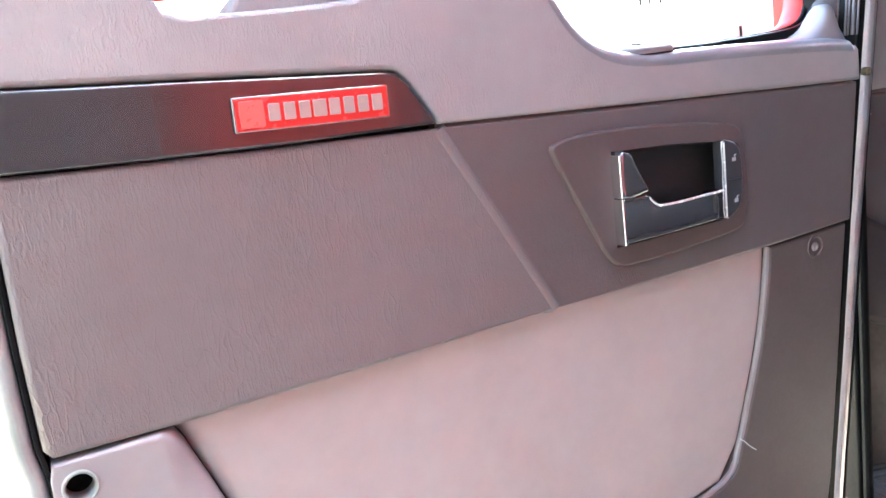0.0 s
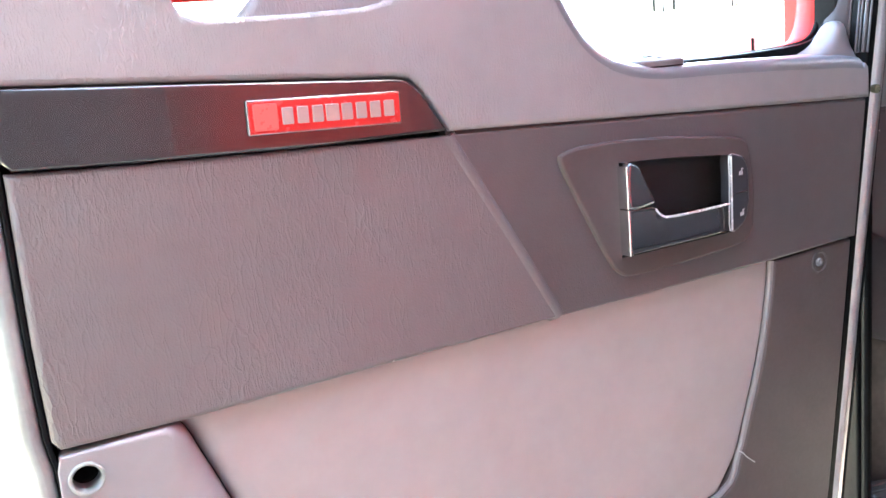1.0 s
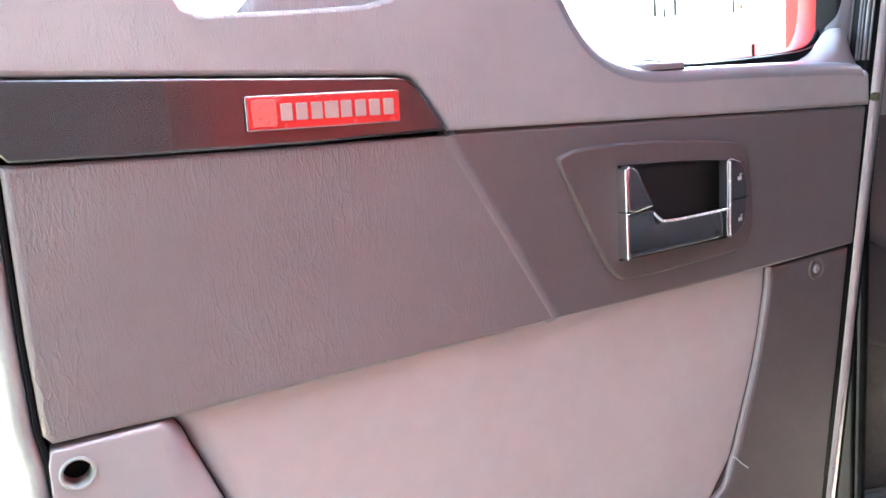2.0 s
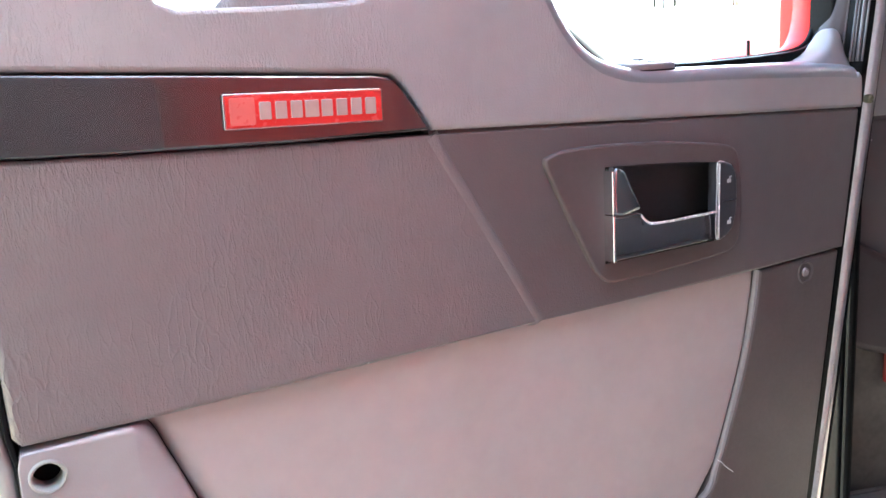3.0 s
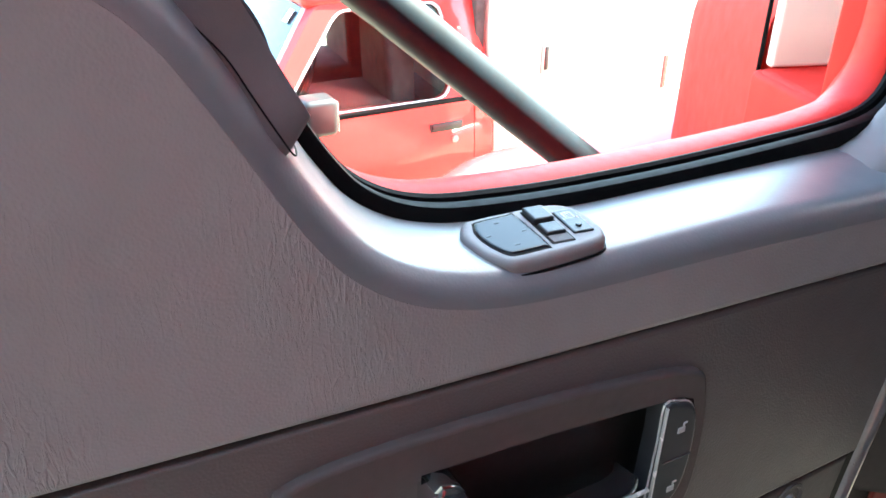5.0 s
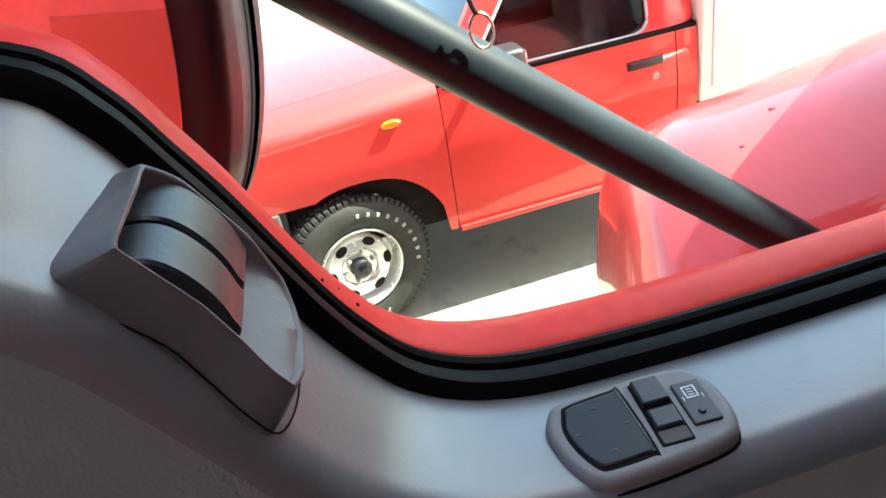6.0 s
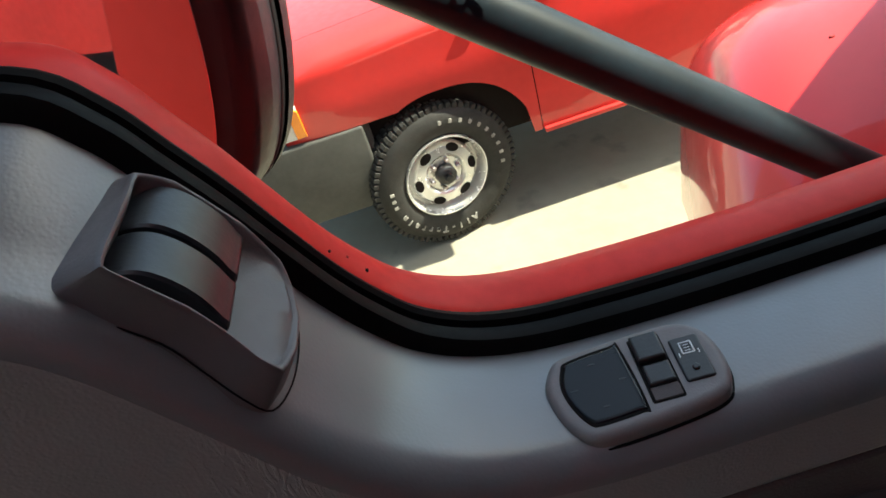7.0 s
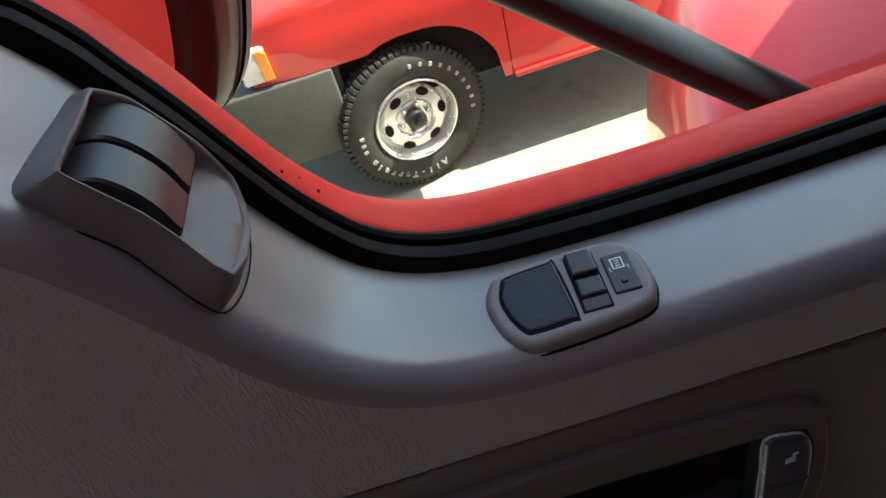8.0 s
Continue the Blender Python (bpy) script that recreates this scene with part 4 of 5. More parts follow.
def mir(x, y, z):
    return MC + (MX * x - MN * y + MZ * z) * 1.12


mirror_out = smooth_path([(-0.016, 0.10), (-0.014, 0.25), (0.0, 0.40), (0.09, 0.42), (0.18, 0.41), (0.19, 0.3), (0.19, 0.06), (0.18, -0.02), (0.15, -0.036), (0.075, -0.036), (0.03, -0.024), (0.000, 0.016)], 5, True)
mirror = part("mirror_housing", slab([tuple(p) for p in mirror_out], 0.0, 0.045, 0.012, 5, frame3=mir), SATIN, door, "black outside mirror housing with rounded edges")
part("mirror_glass", slab([(0.117 + (p[0] - 0.117) * 0.83, 0.2 + (p[1] - 0.2) * 0.96) for p in mirror_out], -0.002, 0.002, 0.001, frame3=mir), MIRROR, mirror, "mirror glass that shows the red cab")
part("shell_slot", slab([(p[0] - 0.001, p[1]) for p in mirror_out], 0.0455, 0.0495, 0.001, frame3=mir), BLACK, mirror, "dark joint between the shells")
for zz in (0.15, 0.185, 0.24):
    part("joint_wear", slab(rounded(-0.0165, zz, -0.0125, zz + 0.012, 0.001, 3), 0.0462, 0.0488, 0.0005, frame3=mir), BRASS, mirror, "small brassy worn spot on the joint")
part("mirror_back", slab([(p[0] - 0.004, p[1] + 0.002) for p in mirror_out], 0.075, 0.050, 0.018, 5, frame3=mir), SATIN, mirror, "black rear shell of the mirror")

# ---------------------------------------------------------------- truck cab, hood and floor
AL = radians(72)
FV, LV = Vector((math.cos(AL), math.sin(AL), 0)), Vector((-math.sin(AL), math.cos(AL), 0))
HINGE = Vector((0.735, 0.11, 0))


def cab(f, l, z):
    return HINGE + FV * f + LV * l + Vector((0, 0, z))


truck = empty("truck_cab", cab(-0.5, -1, 0))
tagged(truck, "red conventional truck cab with long hood, door open", "truck")


def cbox(f0, l0, z0, f1, l1, z1, r=0.01, seg=3):
    return box(f0, l0, z0, f1, l1, z1, r, seg, frame3=cab)


part("cab_floor", cbox(-1.15, -2.1, 1.05, 0.55, -0.06, 1.17, 0.005), MAT_RUBBER, truck, "dark cab floor")
floor_mat = part("floor_mat", cbox(-0.32, -0.97, 1.1705, 0.31, -0.08, 1.174, 0.001, 1), MAT_RUBBER)
tagged(floor_mat, "ribbed black rubber mat on the cab floor", "floor mat")
for k in range(28):
    part("rib", cbox(-0.3 + k * 0.02, -0.95, 1.173, -0.288 + k * 0.02, -0.10, 1.1775, 0.0015, 1), MAT_RUBBER, floor_mat)
part("door_sill", cbox(-1.1, -0.12, 1.0, 0.0, -0.005, 1.165, 0.01), RUBBER, truck, "black door sill plate")
part("roof", cbox(-3.2, -2.15, 3.02, 0.15, 0.0, 3.12, 0.04), RED, truck, "red cab roof")
# out of view; raised above the roof and lengthened to shade the door
part("sleeper_side", cbox(-4.3, -0.1, 0.9, -1.08, 0.0, 3.9, 0.02), RED, truck, "unseen red sleeper side, raised to block skylight")
for fa in (-2.9, -2.3, -1.7, -1.15):
    for zz in (1.4, 1.8, 2.2, 2.6):
        part("rivet", lathe([(0.0001, 0.005), (0.008, 0.004), (0.012, 0.0)], 10, lambda x, y, z, a=fa, b=zz: cab(a + x, y, b + z)), RED, truck)
part("far_side", cbox(-3.3, -2.15, 0.9, 0.5, -2.05, 3.02, 0.02), VINYL_DARK_LIFTED, truck)
part("back_wall", cbox(-1.2, -2.05, 1.17, -1.12, -0.1, 3.02, 0.01), VINYL_DARK_LIFTED, truck)
part("a_pillar", cbox(0.0, -0.062, 1.15, 0.06, -0.045, 3.02, 0.006), RUBBER, truck, "black sealed door pillar")
part("pillar_seal", tube([cab(-0.004, -0.058, 1.17), cab(-0.005, -0.060, 2.0), cab(-0.010, -0.062, 2.9)], 0.008, 10), RUBBER, truck)
part("pillar_trim", cbox(0.05, -0.9, 1.853, 0.08, -0.064, 3.0, 0.008), VINYL_LIGHT, truck, "light vinyl end of the dashboard")
part("cowl_seal", cbox(0.056, -0.9, 1.838, 0.078, -0.066, 1.865, 0.001), VINYL_SMOOTH, truck, "dark strip between the dashboard panels")
part("cowl_panel", cbox(0.05, -0.9, 1.50, 0.08, -0.064, 1.849, 0.008), VINYL_SMOOTH, truck, "dark vinyl lower dashboard end")
kp = [(-0.062, 1.676), (-0.10, 1.652), (-0.281, 1.538), (-0.318, 1.50), (-0.325, 1.45), (-0.308, 1.418), (-0.27, 1.405), (-0.18, 1.442), (-0.062, 1.498)]
part("kick_panel", slab(smooth_path(kp, 4, True), 0.022, 0.06, 0.014, 4, frame3=lambda x, y, z: cab(y, x, z)), PILLAR_DARK, truck, "dark moulded kick panel with rounded corner")
part("pedal_bracket", cbox(0.062, -0.250, 1.382, 0.072, -0.182, 1.47, 0.004), RED_DARK, truck, "small red bracket under the kick panel")
part("footwell_side", cbox(0.081, -0.25, 1.172, 0.44, -0.222, 1.84, 0.003), MAT_RUBBER, truck, "dark carpet on the side of the footwell")
part("footwell_edge", cbox(0.0755, -0.2215, 1.172, 0.0835, -0.066, 1.505, 0.003), MAT_RUBBER, truck, "dark edge trim of the footwell")
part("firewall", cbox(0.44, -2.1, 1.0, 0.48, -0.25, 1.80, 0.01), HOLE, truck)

# hood: tapers forward and slopes down
rows = []
for k in range(25):
    u = k / 24
    f = 0.53 + 1.6 * u
    top = 2.10 - 0.15 * u - 0.30 * u ** 2.2
    out = max(-0.19 - 0.29 * (f - 0.53) - 0.42 * max(0.0, f - 1.08), -0.96)
    w = -1.05 - out
    sec = [(out + 0.01, 0.9), (out + 0.01, 1.2), (out, 1.5), (out - 0.006, top - 0.24), (out + w * 0.05, top - 0.12), (out + w * 0.14, top - 0.04), (out + w * 0.45, top), (-1.05, top + 0.03)]
    sec = smooth_path([Vector(q) for q in sec], 4)
    rows.append([cab(f, q[0], q[1]) for q in sec] + [cab(f, -2.1 - q[0], q[1]) for q in reversed(sec[:-1])])
part("hood", grid(rows), RED_SKIN, truck, "long glossy red hood")
# fenders: long domes that fall away to the rear and to the front, with a rounded outer shoulder
CROWN = smooth_path([(0.69, 0.30), (0.685, 0.62), (0.685, 0.92), (0.72, 1.13), (0.80, 1.28), (0.94, 1.39), (1.12, 1.44), (1.32, 1.42), (1.50, 1.34), (1.70, 1.23), (1.90, 1.09), (2.05, 0.95), (2.16, 0.78), (2.22, 0.55)], 4)
ACROSS = smooth_path([(-0.62, 0.17), (-0.45, 0.12), (-0.28, 0.065), (-0.10, 0.012), (0.02, -0.018), (0.09, -0.05), (0.155, -0.105), (0.200, -0.20), (0.222, -0.36), (0.234, -0.58)], 4)
rows = []
for c in CROWN:
    tuck = 0.26 * max(0.0, (c[0] - 1.46) / 0.70) ** 1.5
    lift = min(1.0, max(0.0, (c[0] - 0.66) / 0.10))
    rows.append([cab(c[0] + (0.05 * max(0.0, -q[1]) if c[0] < 1.0 else 0.0), q[0] - tuck, c[1] + q[1] * (lift if q[1] > 0 else 1.0) * (1.0 if c[1] > 0.9 else max(0.05, c[1] - 0.25) / 0.65)) for q in ACROSS])
part("fender", grid(rows), RED_MIRROR, truck, "bulging red front fender that mirrors the sky")
far_rows = [[p + LV * 2 * (-1.05 - (p - HINGE).dot(LV)) for p in row] for row in rows]
part("fender", grid(far_rows), RED_MIRROR, truck, "bulging red front fender that mirrors the sky")
for mx, my, mz, mr in ((1.2155, 1.1719, 1.4612, 0.009), (1.1022, 1.1103, 1.4293, 0.006)):
    part("paint_mark", lathe([(0.0001, 0.0015), (0.7 * mr, 0.0012), (mr, -0.004)], 9, lambda x, y, z, c=Vector((mx, my, mz)): c + Vector((x * 1.4, z, y))), RED_DARK, truck, "dark red mark on the fender")
part("front_grille", cbox(2.10, -1.19, 0.75, 2.15, -0.91, 1.60, 0.02), CHROME_WORN, truck, "upright chrome grille")
part("front_bumper", cbox(2.12, -1.7, 0.42, 2.2, -0.5, 0.72, 0.03), CHROME_WORN, truck, "chrome front bumper")
part("front_tyre", lathe([(0.28, 0.0), (0.47, 0.03), (0.49, 0.08), (0.49, 0.24), (0.47, 0.28)], 40, lambda x, y, z: cab(1.46 + x, 0.16 - y, 0.49 + z)), TYRE, truck)
part("front_tyre", lathe([(0.28, 0.0), (0.47, 0.03), (0.49, 0.08), (0.49, 0.24), (0.47, 0.28)], 40, lambda x, y, z: cab(1.46 + x, -2.26 + y, 0.49 + z)), TYRE, truck)
part("cowl_top", cbox(0.10, -2.0, 1.80, 0.515, -0.185, 1.845, 0.012, 3), RED_SKIN, truck, "red cowl top")
# added white panel that fills the bright area behind the hood edge
part("white_filler", cbox(0.500, -0.322, 1.846, 0.520, -0.198, 2.12, 0.006), WHITE, truck, "white panel added behind the hood edge")
# black strip added to draw the dark gap at the hood's rear edge
part("hood_gap_strip", cbox(0.5232, -0.1965, 1.55, 0.5275, -0.1895, 1.99, 0.0015), RUBBER, truck, "dark strip drawn for the shaded gap behind the hood")
part("cowl_shroud", cbox(0.500, -1.9, 1.846, 0.522, -0.325, 2.09, 0.006), RED_SKIN, truck, "red shroud below the windscreen")
part("windscreen", grid([[cab(0.50, -0.24, 2.092), cab(0.24, -0.28, 2.9)], [cab(0.53, -1.0, 2.095), cab(0.28, -1.0, 2.92)], [cab(0.50, -1.9, 2.092), cab(0.24, -1.84, 2.9)]]), SKY_GLASS, truck, "raked windscreen")
part("cowl", cbox(0.085, -0.22, 1.1, 0.527, -0.18, 1.84, 0.012, 4), RED_SKIN, truck, "red cowl behind the hood gap")
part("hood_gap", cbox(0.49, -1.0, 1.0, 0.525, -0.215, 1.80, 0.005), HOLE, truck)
part("hood_latch", tube([cab(0.49, -0.175, 1.64), cab(0.525, -0.165, 1.655), cab(0.56, -0.18, 1.67)], 0.011, 8), SILVER, truck, "worn metal hood latch")

# ---------------------------------------------------------------- parked pickup
pickup = empty("pickup_truck", (1.4, 3.5, 0))
tagged(pickup, "old red pickup with white service box, all-terrain tyres", "pickup truck")
PY = 2.78
HUBX, HUBZ, WR = 0.385, 0.345, 0.345


def side_y(x, z):
    """Body side: bulges at the waist, tucks in at the sill and the nose."""
    y = PY + 0.30 * max(0, 0.60 - z) ** 2 * 0.9 + 0.22 * max(0, z - 0.82) ** 2
    y += 0.35 * max(0, 0.12 - x) ** 2
    return y - 0.008 * math.exp(-((z - 0.80) / 0.09) ** 2)


def arch(x):
    d = abs(x - 0.49)
    if d < 0.37:
        return 0.36 + 0.385 * math.sqrt(max(0, 1 - (d / 0.37) ** 2.4))
    return 0.0


def panel(x0, x1, zlow, ztop, nx=30, nz=12, lip=0.05):
    rows = []
    for i in range(nx + 1):
        x = x0 + (x1 - x0) * i / nx
        lo, hi = zlow(x), ztop(x)
        col = [(x, side_y(x, lo) + lip, lo + 0.004)]
        col += [(x, side_y(x, lo + (hi - lo) * j / nz), lo + (hi - lo) * j / nz) for j in range(nz + 1)]
        rows.append(col)
    return rows


hood_z = lambda x: 0.955 + 0.06 * min(1, max(0, (x + 0.2) / 1.1)) - 0.05 * max(0, 0.05 - x)
fl = lambda x: max(0.705 if x < 0.3 else 0.0, arch(x)) if x < 0.83 else 0.40
SHOULDER = ((0.010, 0.022), (0.028, 0.043), (0.06, 0.063), (0.11, 0.078), (0.18, 0.088))
fender_rows = panel(-0.17, 0.8785, fl, hood_z, 60, 12)
for row in fender_rows:
    x, y, z = row[-1]
    row.extend((x, y + d, z + h) for d, h in SHOULDER)
part("front_fender", grid(fender_rows), RED_GLOSS, pickup, "red front fender with wheel arch")
dl = lambda x: 0.405
belt = lambda x: 1.05
pdoor = part("pickup_door", grid(panel(0.8825, 1.9305, dl, belt, 16, 12)), RED_GLOSS, pickup, "red pickup door")
part("door_moulding", box(0.885, PY - 0.012, 0.39, 1.925, PY + 0.02, 0.412, 0.005), RED, pickup)
part("cab_corner", grid(panel(1.935, 2.03, dl, belt, 4, 12)), RED_GLOSS, pickup)
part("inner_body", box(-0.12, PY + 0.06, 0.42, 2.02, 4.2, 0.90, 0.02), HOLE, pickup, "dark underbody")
rows = []
for i in range(24):
    x = -0.17 + 1.05 * i / 23
    rows.append([(x, side_y(x, hood_z(x)) + d, hood_z(x) + h) for d, h in ((0.182, 0.0885), (0.25, 0.096), (0.4, 0.105), (0.75, 0.11), (1.4, 0.07))])
part("engine_hood", grid(rows), RED_GLOSS, pickup, "red engine hood")
part("nose", slab(rounded(PY + 0.05, 0.42, 4.2, 0.95, 0.05), -0.19, -0.12, 0.02, frame3=lambda x, y, z: Vector((y, x, z))), GREY_PLASTIC, pickup, "grey front grille")
part("bumper", join(box(-0.34, PY - 0.012, 0.32, 0.15, PY + 0.12, 0.705, 0.014, 3), box(-0.36, PY + 0.0, 0.38, -0.2, 4.25, 0.70, 0.03, 4)), GREY_PLASTIC, pickup, "dark grey wrap-round bumper")
part("mud_guard", box(0.13, PY + 0.03, 0.28, 0.175, PY + 0.30, 0.70, 0.01), GREY_PLASTIC, pickup)
hl = part("headlight", box(-0.2, PY + 0.004, 0.725, -0.075, PY + 0.3, 0.88, 0.012, 3), LENS, pickup, "clear headlight with amber corner lamp")
part("corner_lamp", slab([(-0.115, 0.735), (-0.072, 0.735), (-0.075, 0.85), (-0.10, 0.87), (-0.118, 0.865)], PY - 0.008, PY + 0.02, 0.003), AMBER, hl)
part("side_marker", slab(smooth_path([(0.625, 0.955), (0.65, 0.972), (0.69, 0.972), (0.71, 0.96), (0.69, 0.945), (0.645, 0.943)], 4, True), side_y(0.67, 0.96) - 0.014, side_y(0.67, 0.96) + 0.01, 0.005), AMBER, pickup, "amber side marker lamp")
# greenhouse: its sides lean inward
YG = PY + 0.02


def lean(x, y, z):
    return (x, y + 0.24 * max(0.0, z - 1.05), z)


def around(outline, n, c=(1.5, 1.24)):
    """Points of a closed outline in (x, z) at even angles about c."""
    out = []
    for k in range(n):
        a = 2 * math.pi * k / n
        dx, dz = math.cos(a), math.sin(a)
        best = None
        for p, q in zip(outline, outline[1:] + outline[:1]):
            ex, ez = q[0] - p[0], q[1] - p[1]
            den = dx * ez - dz * ex
            if abs(den) < 1e-9:
                continue
            t = ((p[0] - c[0]) * ez - (p[1] - c[1]) * ex) / den
            u = ((p[0] - c[0]) * dz - (p[1] - c[1]) * dx) / den
            if t > 0 and -1e-6 <= u <= 1 + 1e-6 and (best is None or t < best):
                best = t
        out.append((c[0] + dx * best, c[1] + dz * best))
    return out


WIN = [(1.015, 1.062), (1.75, 1.055), (1.79, 1.065), (1.815, 1.095), (1.82, 1.14), (1.812, 1.40), (1.80, 1.44), (1.765, 1.462), (1.36, 1.46), (1.33, 1.45), (1.30, 1.425)]
CABSIDE = [(0.885, 1.045), (2.03, 1.045), (2.025, 1.30), (2.0, 1.46), (1.96, 1.515), (1.25, 1.515), (1.21, 1.49)]
wi, wo = around(WIN, 120), around(CABSIDE, 120)
ring = [[(p[0], YG + 0.05, p[1]) for p in wi], [(p[0], YG + 0.012, p[1]) for p in wi], [(p[0] + (q[0] - p[0]) * 0.12, YG + 0.002, p[1] + (q[1] - p[1]) * 0.12) for p, q in zip(wi, wo)],
        [(p[0] + (q[0] - p[0]) * 0.8, YG, p[1] + (q[1] - p[1]) * 0.8) for p, q in zip(wi, wo)], [(q[0], YG + 0.02, q[1]) for q in wo], [(q[0], YG + 0.06, q[1]) for q in wo]]
part("cab_side", grid([[lean(*p) for p in row] for row in ring], True), RED_GLOSS, pickup, "red cab side round the window")
part("window_trim", tube([lean(p[0], YG + 0.008, p[1]) for p in wi + wi[:1]], 0.007, 6, False), GREY_INK, pickup, "thin grey window trim")
part("roof", box(1.18, YG + 0.10, 1.48, 2.03, 4.1, 1.56, 0.03, 4), RED, pickup)
part("window_ledge", box(0.9, YG - 0.012, 1.035, 2.03, YG + 0.05, 1.056, 0.004), RUBBER, pickup)
part("windscreen", grid([[(0.90, YG + 0.05, 1.05), (1.23, YG + 0.15, 1.48)], [(0.80, 3.5, 1.06), (1.18, 3.5, 1.5)], [(0.86, 4.15, 1.05), (1.22, 4.05, 1.48)]]), SKY_GLASS, pickup, "dark windscreen with sky blue in its base colour")
part("rear_bulkhead", box(1.97, YG + 0.06, 0.9, 2.02, 4.15, 1.5, 0.01), SEAT, pickup, "dark rear wall of the cabin")
for u, v, w in ((0.30, 0.86, 0.035), (0.22, 0.30, 0.03)):
    sx = lambda du, dv, u=u, v=v: (0.905 - 0.10 * (u + du) + (0.335 + 0.04 * (u + du)) * (v + dv) - 0.006, YG + 0.05 + (3.5 - YG - 0.05) * (u + du), 1.05 + 0.01 * (u + du) + 0.43 * (v + dv) + 0.008)
    part("sticker", grid([[sx(-w, -w * 1.6), sx(-w, w * 1.6)], [sx(w, -w * 1.6), sx(w, w * 1.6)]]), WHITE, pickup, "white paper sticker on the windscreen")
part("cabin_floor", box(0.9, YG + 0.06, 0.895, 2.0, 4.15, 0.91, 0.002), SEAT, pickup)
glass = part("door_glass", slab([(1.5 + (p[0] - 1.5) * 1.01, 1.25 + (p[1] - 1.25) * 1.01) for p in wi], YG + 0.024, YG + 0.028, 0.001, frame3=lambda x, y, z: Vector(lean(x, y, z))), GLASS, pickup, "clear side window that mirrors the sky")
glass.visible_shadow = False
for yy in (3.15, 3.8):
    part("seat_cushion", box(1.25, yy - 0.23, 0.91, 1.72, yy + 0.23, 1.05, 0.04, 3), SEAT, pickup)
    part("headrest", box(1.62, yy - 0.12, 1.41, 1.72, yy + 0.12, 1.5, 0.03, 3), SEAT, pickup)
part("steering_wheel", tube([(1.22 + 0.06 * math.sin(a), 3.2 + 0.17 * math.cos(a), 1.17 + 0.15 * math.sin(a)) for a in [2 * math.pi * k / 28 for k in range(29)]], 0.013, 8, False), BLACK, pickup, "black steering wheel")
for yy in (3.15, 3.8):
    part("seat_back", slab(smooth_path([(yy - 0.22, 1.0), (yy - 0.22, 1.3), (yy - 0.15, 1.42), (yy + 0.15, 1.42), (yy + 0.22, 1.3), (yy + 0.22, 1.0)], 4), 1.55, 1.68, 0.03, frame3=lambda x, y, z: Vector((y, x, z))), SEAT, pickup, "dark cloth seat back")
part("dash", box(0.85, YG + 0.07, 0.98, 1.15, 4.1, 1.06, 0.02), BLACK, pickup)
h = part("door_handle", box(1.695, PY + 0.0, 0.905, 1.875, PY + 0.03, 0.955, 0.008), BLACK, pdoor, "black recessed door handle")
part("handle_flap", box(1.71, PY - 0.008, 0.922, 1.86, PY + 0.005, 0.95, 0.006), BLACK, pdoor)
part("lock", lathe([(0.018, 0.0), (0.016, -0.006), (0.0001, -0.007)], 16, lambda x, y, z: (1.83 + x, side_y(1.83, 0.87) + y, 0.868 + z)), SILVER, pdoor)
mh = part("pickup_mirror", box(1.06, 2.61, 1.035, 1.205, 2.74, 1.19, 0.028, 4), BLACK, pickup, "black door mirror")
part("mirror_foot", tube([(1.10, 2.70, 1.07), (1.06, 2.76, 1.05), (1.03, 2.81, 1.05)], 0.02, 8), BLACK, mh)
part("mirror_face", box(1.201, 2.625, 1.05, 1.208, 2.725, 1.175, 0.003), MIRROR, mh)

# wheel
STEER = radians(11)                              # the front wheels stand turned


def wp(x, y, z):
    y -= 0.1
    return Vector((x * math.cos(STEER) - y * math.sin(STEER) + HUBX + 0.019, x * math.sin(STEER) + y * math.cos(STEER) + PY + 0.085, z + HUBZ))


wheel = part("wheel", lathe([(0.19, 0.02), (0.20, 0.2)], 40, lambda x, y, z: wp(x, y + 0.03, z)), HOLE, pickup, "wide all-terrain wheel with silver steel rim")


tyre = part("tyre", lathe([(0.185, 0.05), (0.190, 0.012), (0.205, 0.002), (0.225, -0.006), (0.262, -0.010), (0.292, -0.002), (0.312, 0.012), (0.325, 0.03), (0.329, 0.05), (0.329, 0.20), (0.312, 0.24), (0.2, 0.25)], 72, wp), TYRE, wheel, "black all-terrain tyre with white raised writing")
lug_rows = []
for k in range(68):
    a0 = 2 * math.pi * k / 68
    for (ya, yb, off, ra, rb) in ((0.010, 0.055, 0.0, 0.306, 0.334), (0.060, 0.115, 0.5, 0.32, 0.3385), (0.120, 0.18, 0.0, 0.32, 0.3385), (0.185, 0.235, 0.5, 0.306, 0.334)):
        a = a0 + off * 2 * math.pi / 68
        b = box(-0.0112, ya, ra, 0.0112, yb, rb, 0.003, 1)
        c, s = math.cos(a), math.sin(a)
        for v in b.verts:
            x, z = v.co.x, v.co.z
            v.co = wp(x * c + z * s, v.co.y, -x * s + z * c)
        lug_rows.append(b)
part("tread", join(*lug_rows), TYRE, wheel, "blocky tread lugs")["kind"] = "stuff"
RIMP = [(0.193, 0.008), (0.190, -0.003), (0.185, -0.004), (0.179, 0.006), (0.175, 0.035), (0.169, 0.066), (0.160, 0.072)]
part("rim", lathe(RIMP + [(0.153, 0.064), (0.147, 0.034), (0.136, 0.022), (0.098, 0.018), (0.088, 0.024), (0.080, 0.034), (0.06, 0.036), (0.042, 0.036), (0.041, 0.02)], 64, wp), RIM, wheel, "scuffed silver steel rim with oval slots")
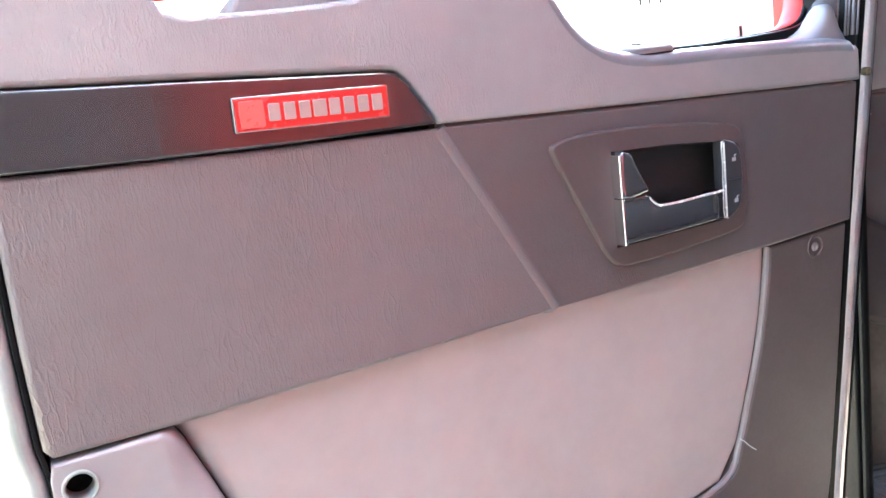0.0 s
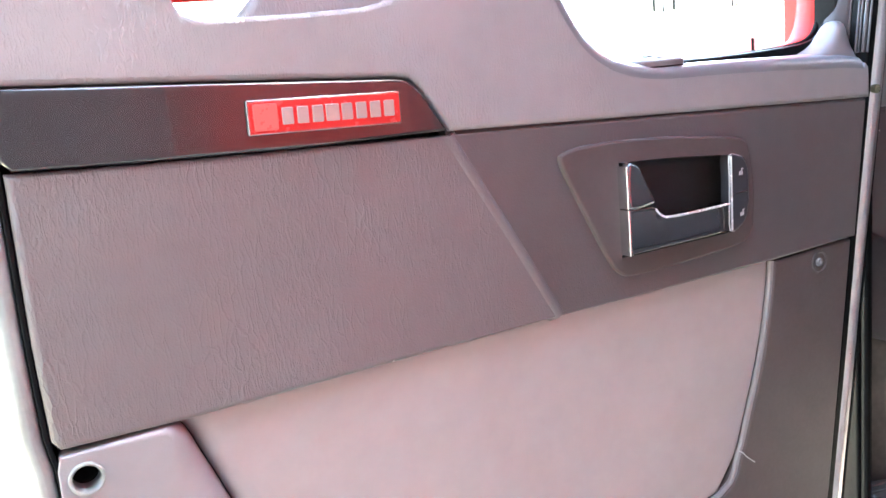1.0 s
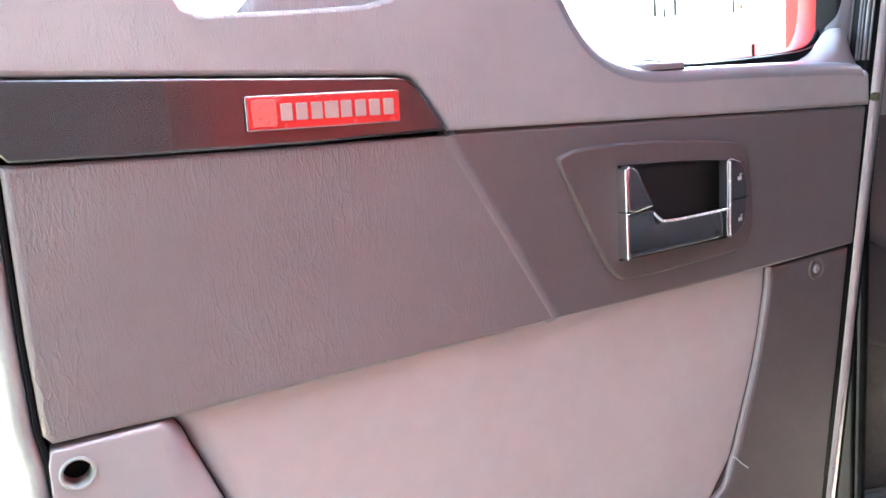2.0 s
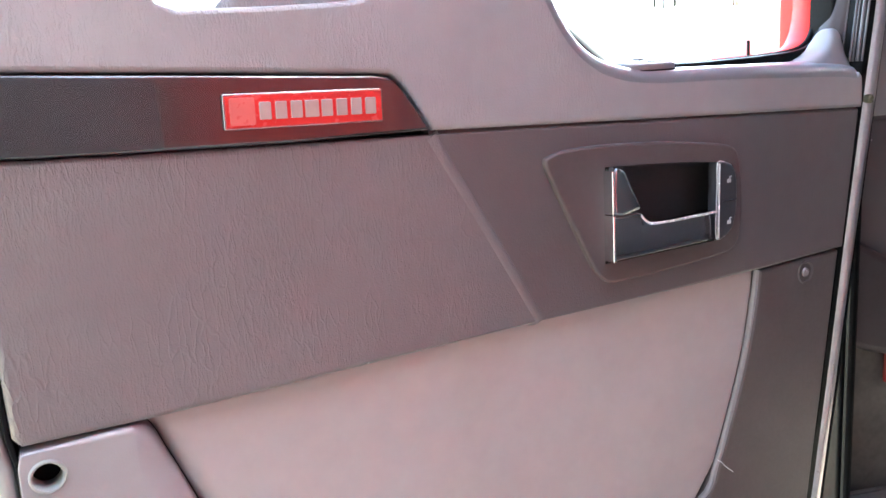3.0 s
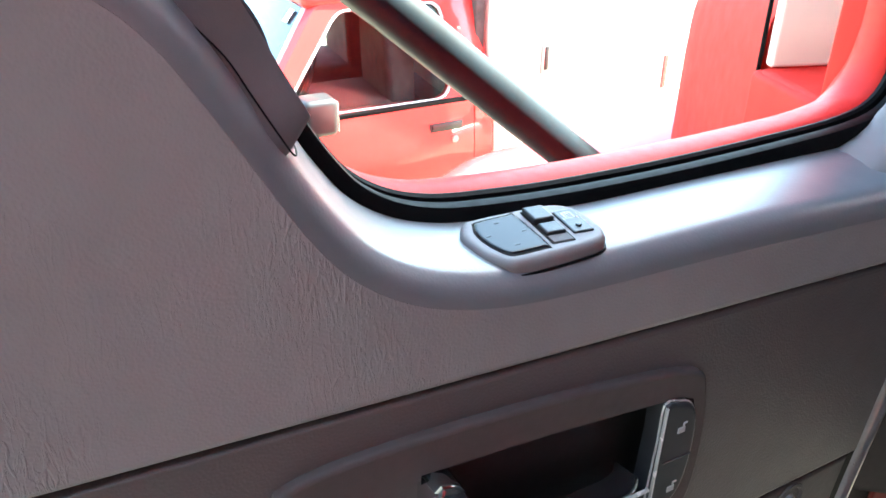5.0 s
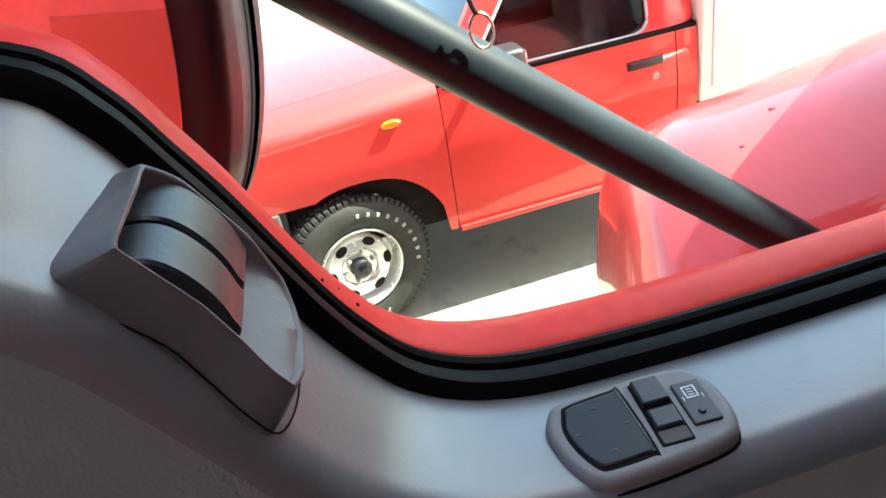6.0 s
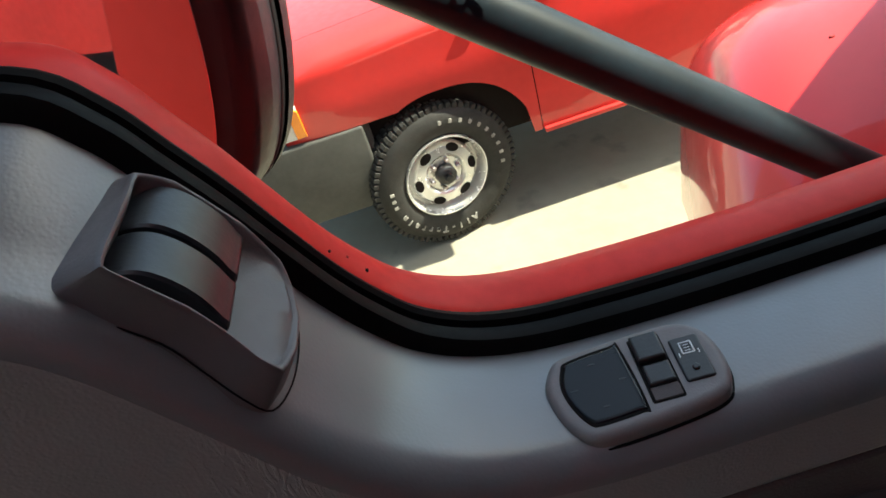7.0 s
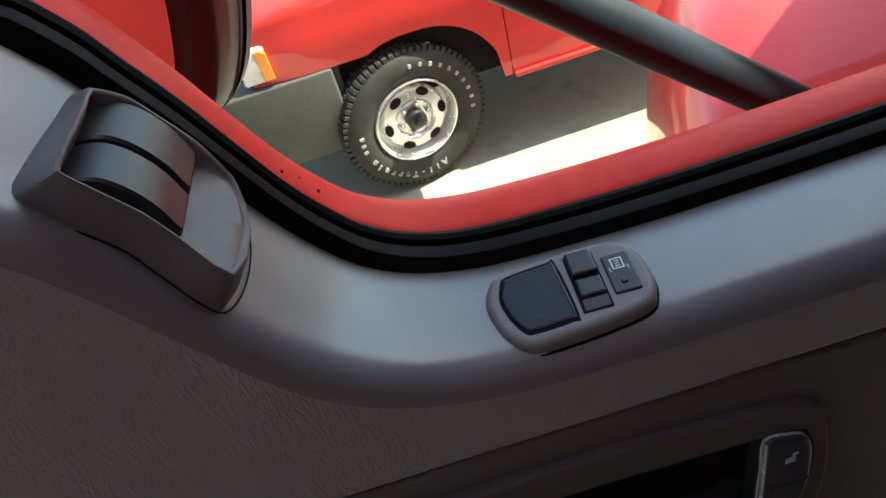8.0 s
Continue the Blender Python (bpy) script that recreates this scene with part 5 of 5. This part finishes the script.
# slots are near-black plates on the rim, painted as shaded holes
for k in range(6):
    a = radians(2 + 60 * k)
    o = [(0.030 * math.cos(q), 0.0185 * math.sin(q)) for q in [2 * math.pi * j / 18 for j in range(18)]]

    def slot(x, y, z, a=a):
        r = 0.128 + z
        return wp(r * math.cos(a) - x * math.sin(a), 0.0205 + 0.15 * z + y, r * math.sin(a) + x * math.cos(a))

    part("slot", slab(o, -0.003, 0.004, 0.0015, 2, frame3=slot), HOLE, wheel)
for k in range(6):
    a = 2 * math.pi * (k + 0.2) / 6
    part("wheel_nut", lathe([(0.0105, 0.036), (0.0105, 0.016), (0.007, 0.012), (0.0001, 0.012)], 6, lambda x, y, z, a=a: wp(x + 0.066 * math.cos(a), y, z + 0.066 * math.sin(a))), ALU, wheel)
part("hub_cap", lathe([(0.046, 0.036), (0.045, 0.002), (0.038, -0.006), (0.02, -0.012), (0.016, -0.03), (0.0001, -0.032)], 24, wp), BLACK, wheel, "black hub with worn centre")
# raised writing on the sidewall: readable words as letters, the maker's name and mark as bars


def sidewall(a, x, y, z):
    """x clockwise along the sidewall, z outward, at the angle a."""
    r = 0.262 + z
    return wp(r * math.cos(a) + x * math.sin(a), -0.0095 + y, r * math.sin(a) - x * math.cos(a))


for k, ch in enumerate("All-Terrain"):
    text = bpy.data.curves.new("letter", "FONT")
    text.body, text.size, text.align_x, text.extrude, text.offset = ch, 0.039, "CENTER", 0.003, 0.0018
    holder = new("letter_curve", text)
    bpy.context.view_layer.update()
    glyph = bmesh.new()
    flat_letter = bpy.data.meshes.new_from_object(holder.evaluated_get(bpy.context.evaluated_depsgraph_get()))
    glyph.from_mesh(flat_letter)
    bpy.data.objects.remove(holder)
    bpy.data.meshes.remove(flat_letter)
    for v in glyph.verts:
        v.co = sidewall(radians(-75 - 8.2 * k), v.co.x, -v.co.z, v.co.y - 0.013)
    part("letter", glyph, WORN_INK, wheel, smooth=False)
for a0, n, step, ink in ((84, 10, -10.3, WORN_INK), (-172, 3, -7.5, WORN_INK)):
    for k in range(n):
        a = radians(a0 + k * step)
        part("raised_bar", slab(rounded(-0.0075, -0.0095, 0.0075, 0.0095, 0.003, 2), -0.0022, 0.004, 0.001, 2, frame3=lambda x, y, z, a=a: sidewall(a, x, y, z)), ink, wheel)
for hx in (2.95,):
    part("rear_wheel", lathe([(0.0001, 0.02), (0.18, 0.02), (0.2, 0.0), (0.30, 0.0), (0.345, 0.03), (0.345, 0.24), (0.2, 0.25)], 40, lambda x, y, z: (x + hx, y + PY, z + HUBZ)), TYRE, pickup)
for hx in (HUBX, 2.95):
    part("far_wheel", lathe([(0.2, 0.0), (0.345, 0.02), (0.345, 0.24), (0.30, 0.25), (0.0001, 0.24)], 32, lambda x, y, z: (x + hx, y + 3.95, z + HUBZ)), TYRE, pickup)

# white service box
sbox = part("service_box", box(2.04, 2.76, 0.69, 4.2, 4.3, 2.2, 0.012), WHITE, pickup, "white service box with latch doors")
latch = part("box_latch", box(2.265, 2.748, 1.12, 2.335, 2.76, 1.285, 0.004), ALU, sbox, "recessed metal latch")
part("latch_pull", box(2.28, 2.741, 1.14, 2.30, 2.75, 1.25, 0.004), BLACK, sbox)
for xx in (2.09, 2.99, 3.8):
    part("box_seam", box(xx, 2.755, 0.76, xx + 0.008, 2.7595, 2.1, 0.001), GREY_INK, sbox)
part("reflector", box(3.03, 2.75, 0.955, 3.055, 2.759, 1.125, 0.002), RED_BADGE, sbox)
# near-black plate stands in for the shade below the service box
part("box_undershade", slab([(2.10, 0.688), (4.2, 0.688), (4.2, 0.50), (2.16, 0.56)], 2.98, 3.04, 0.004), HOLE, sbox)
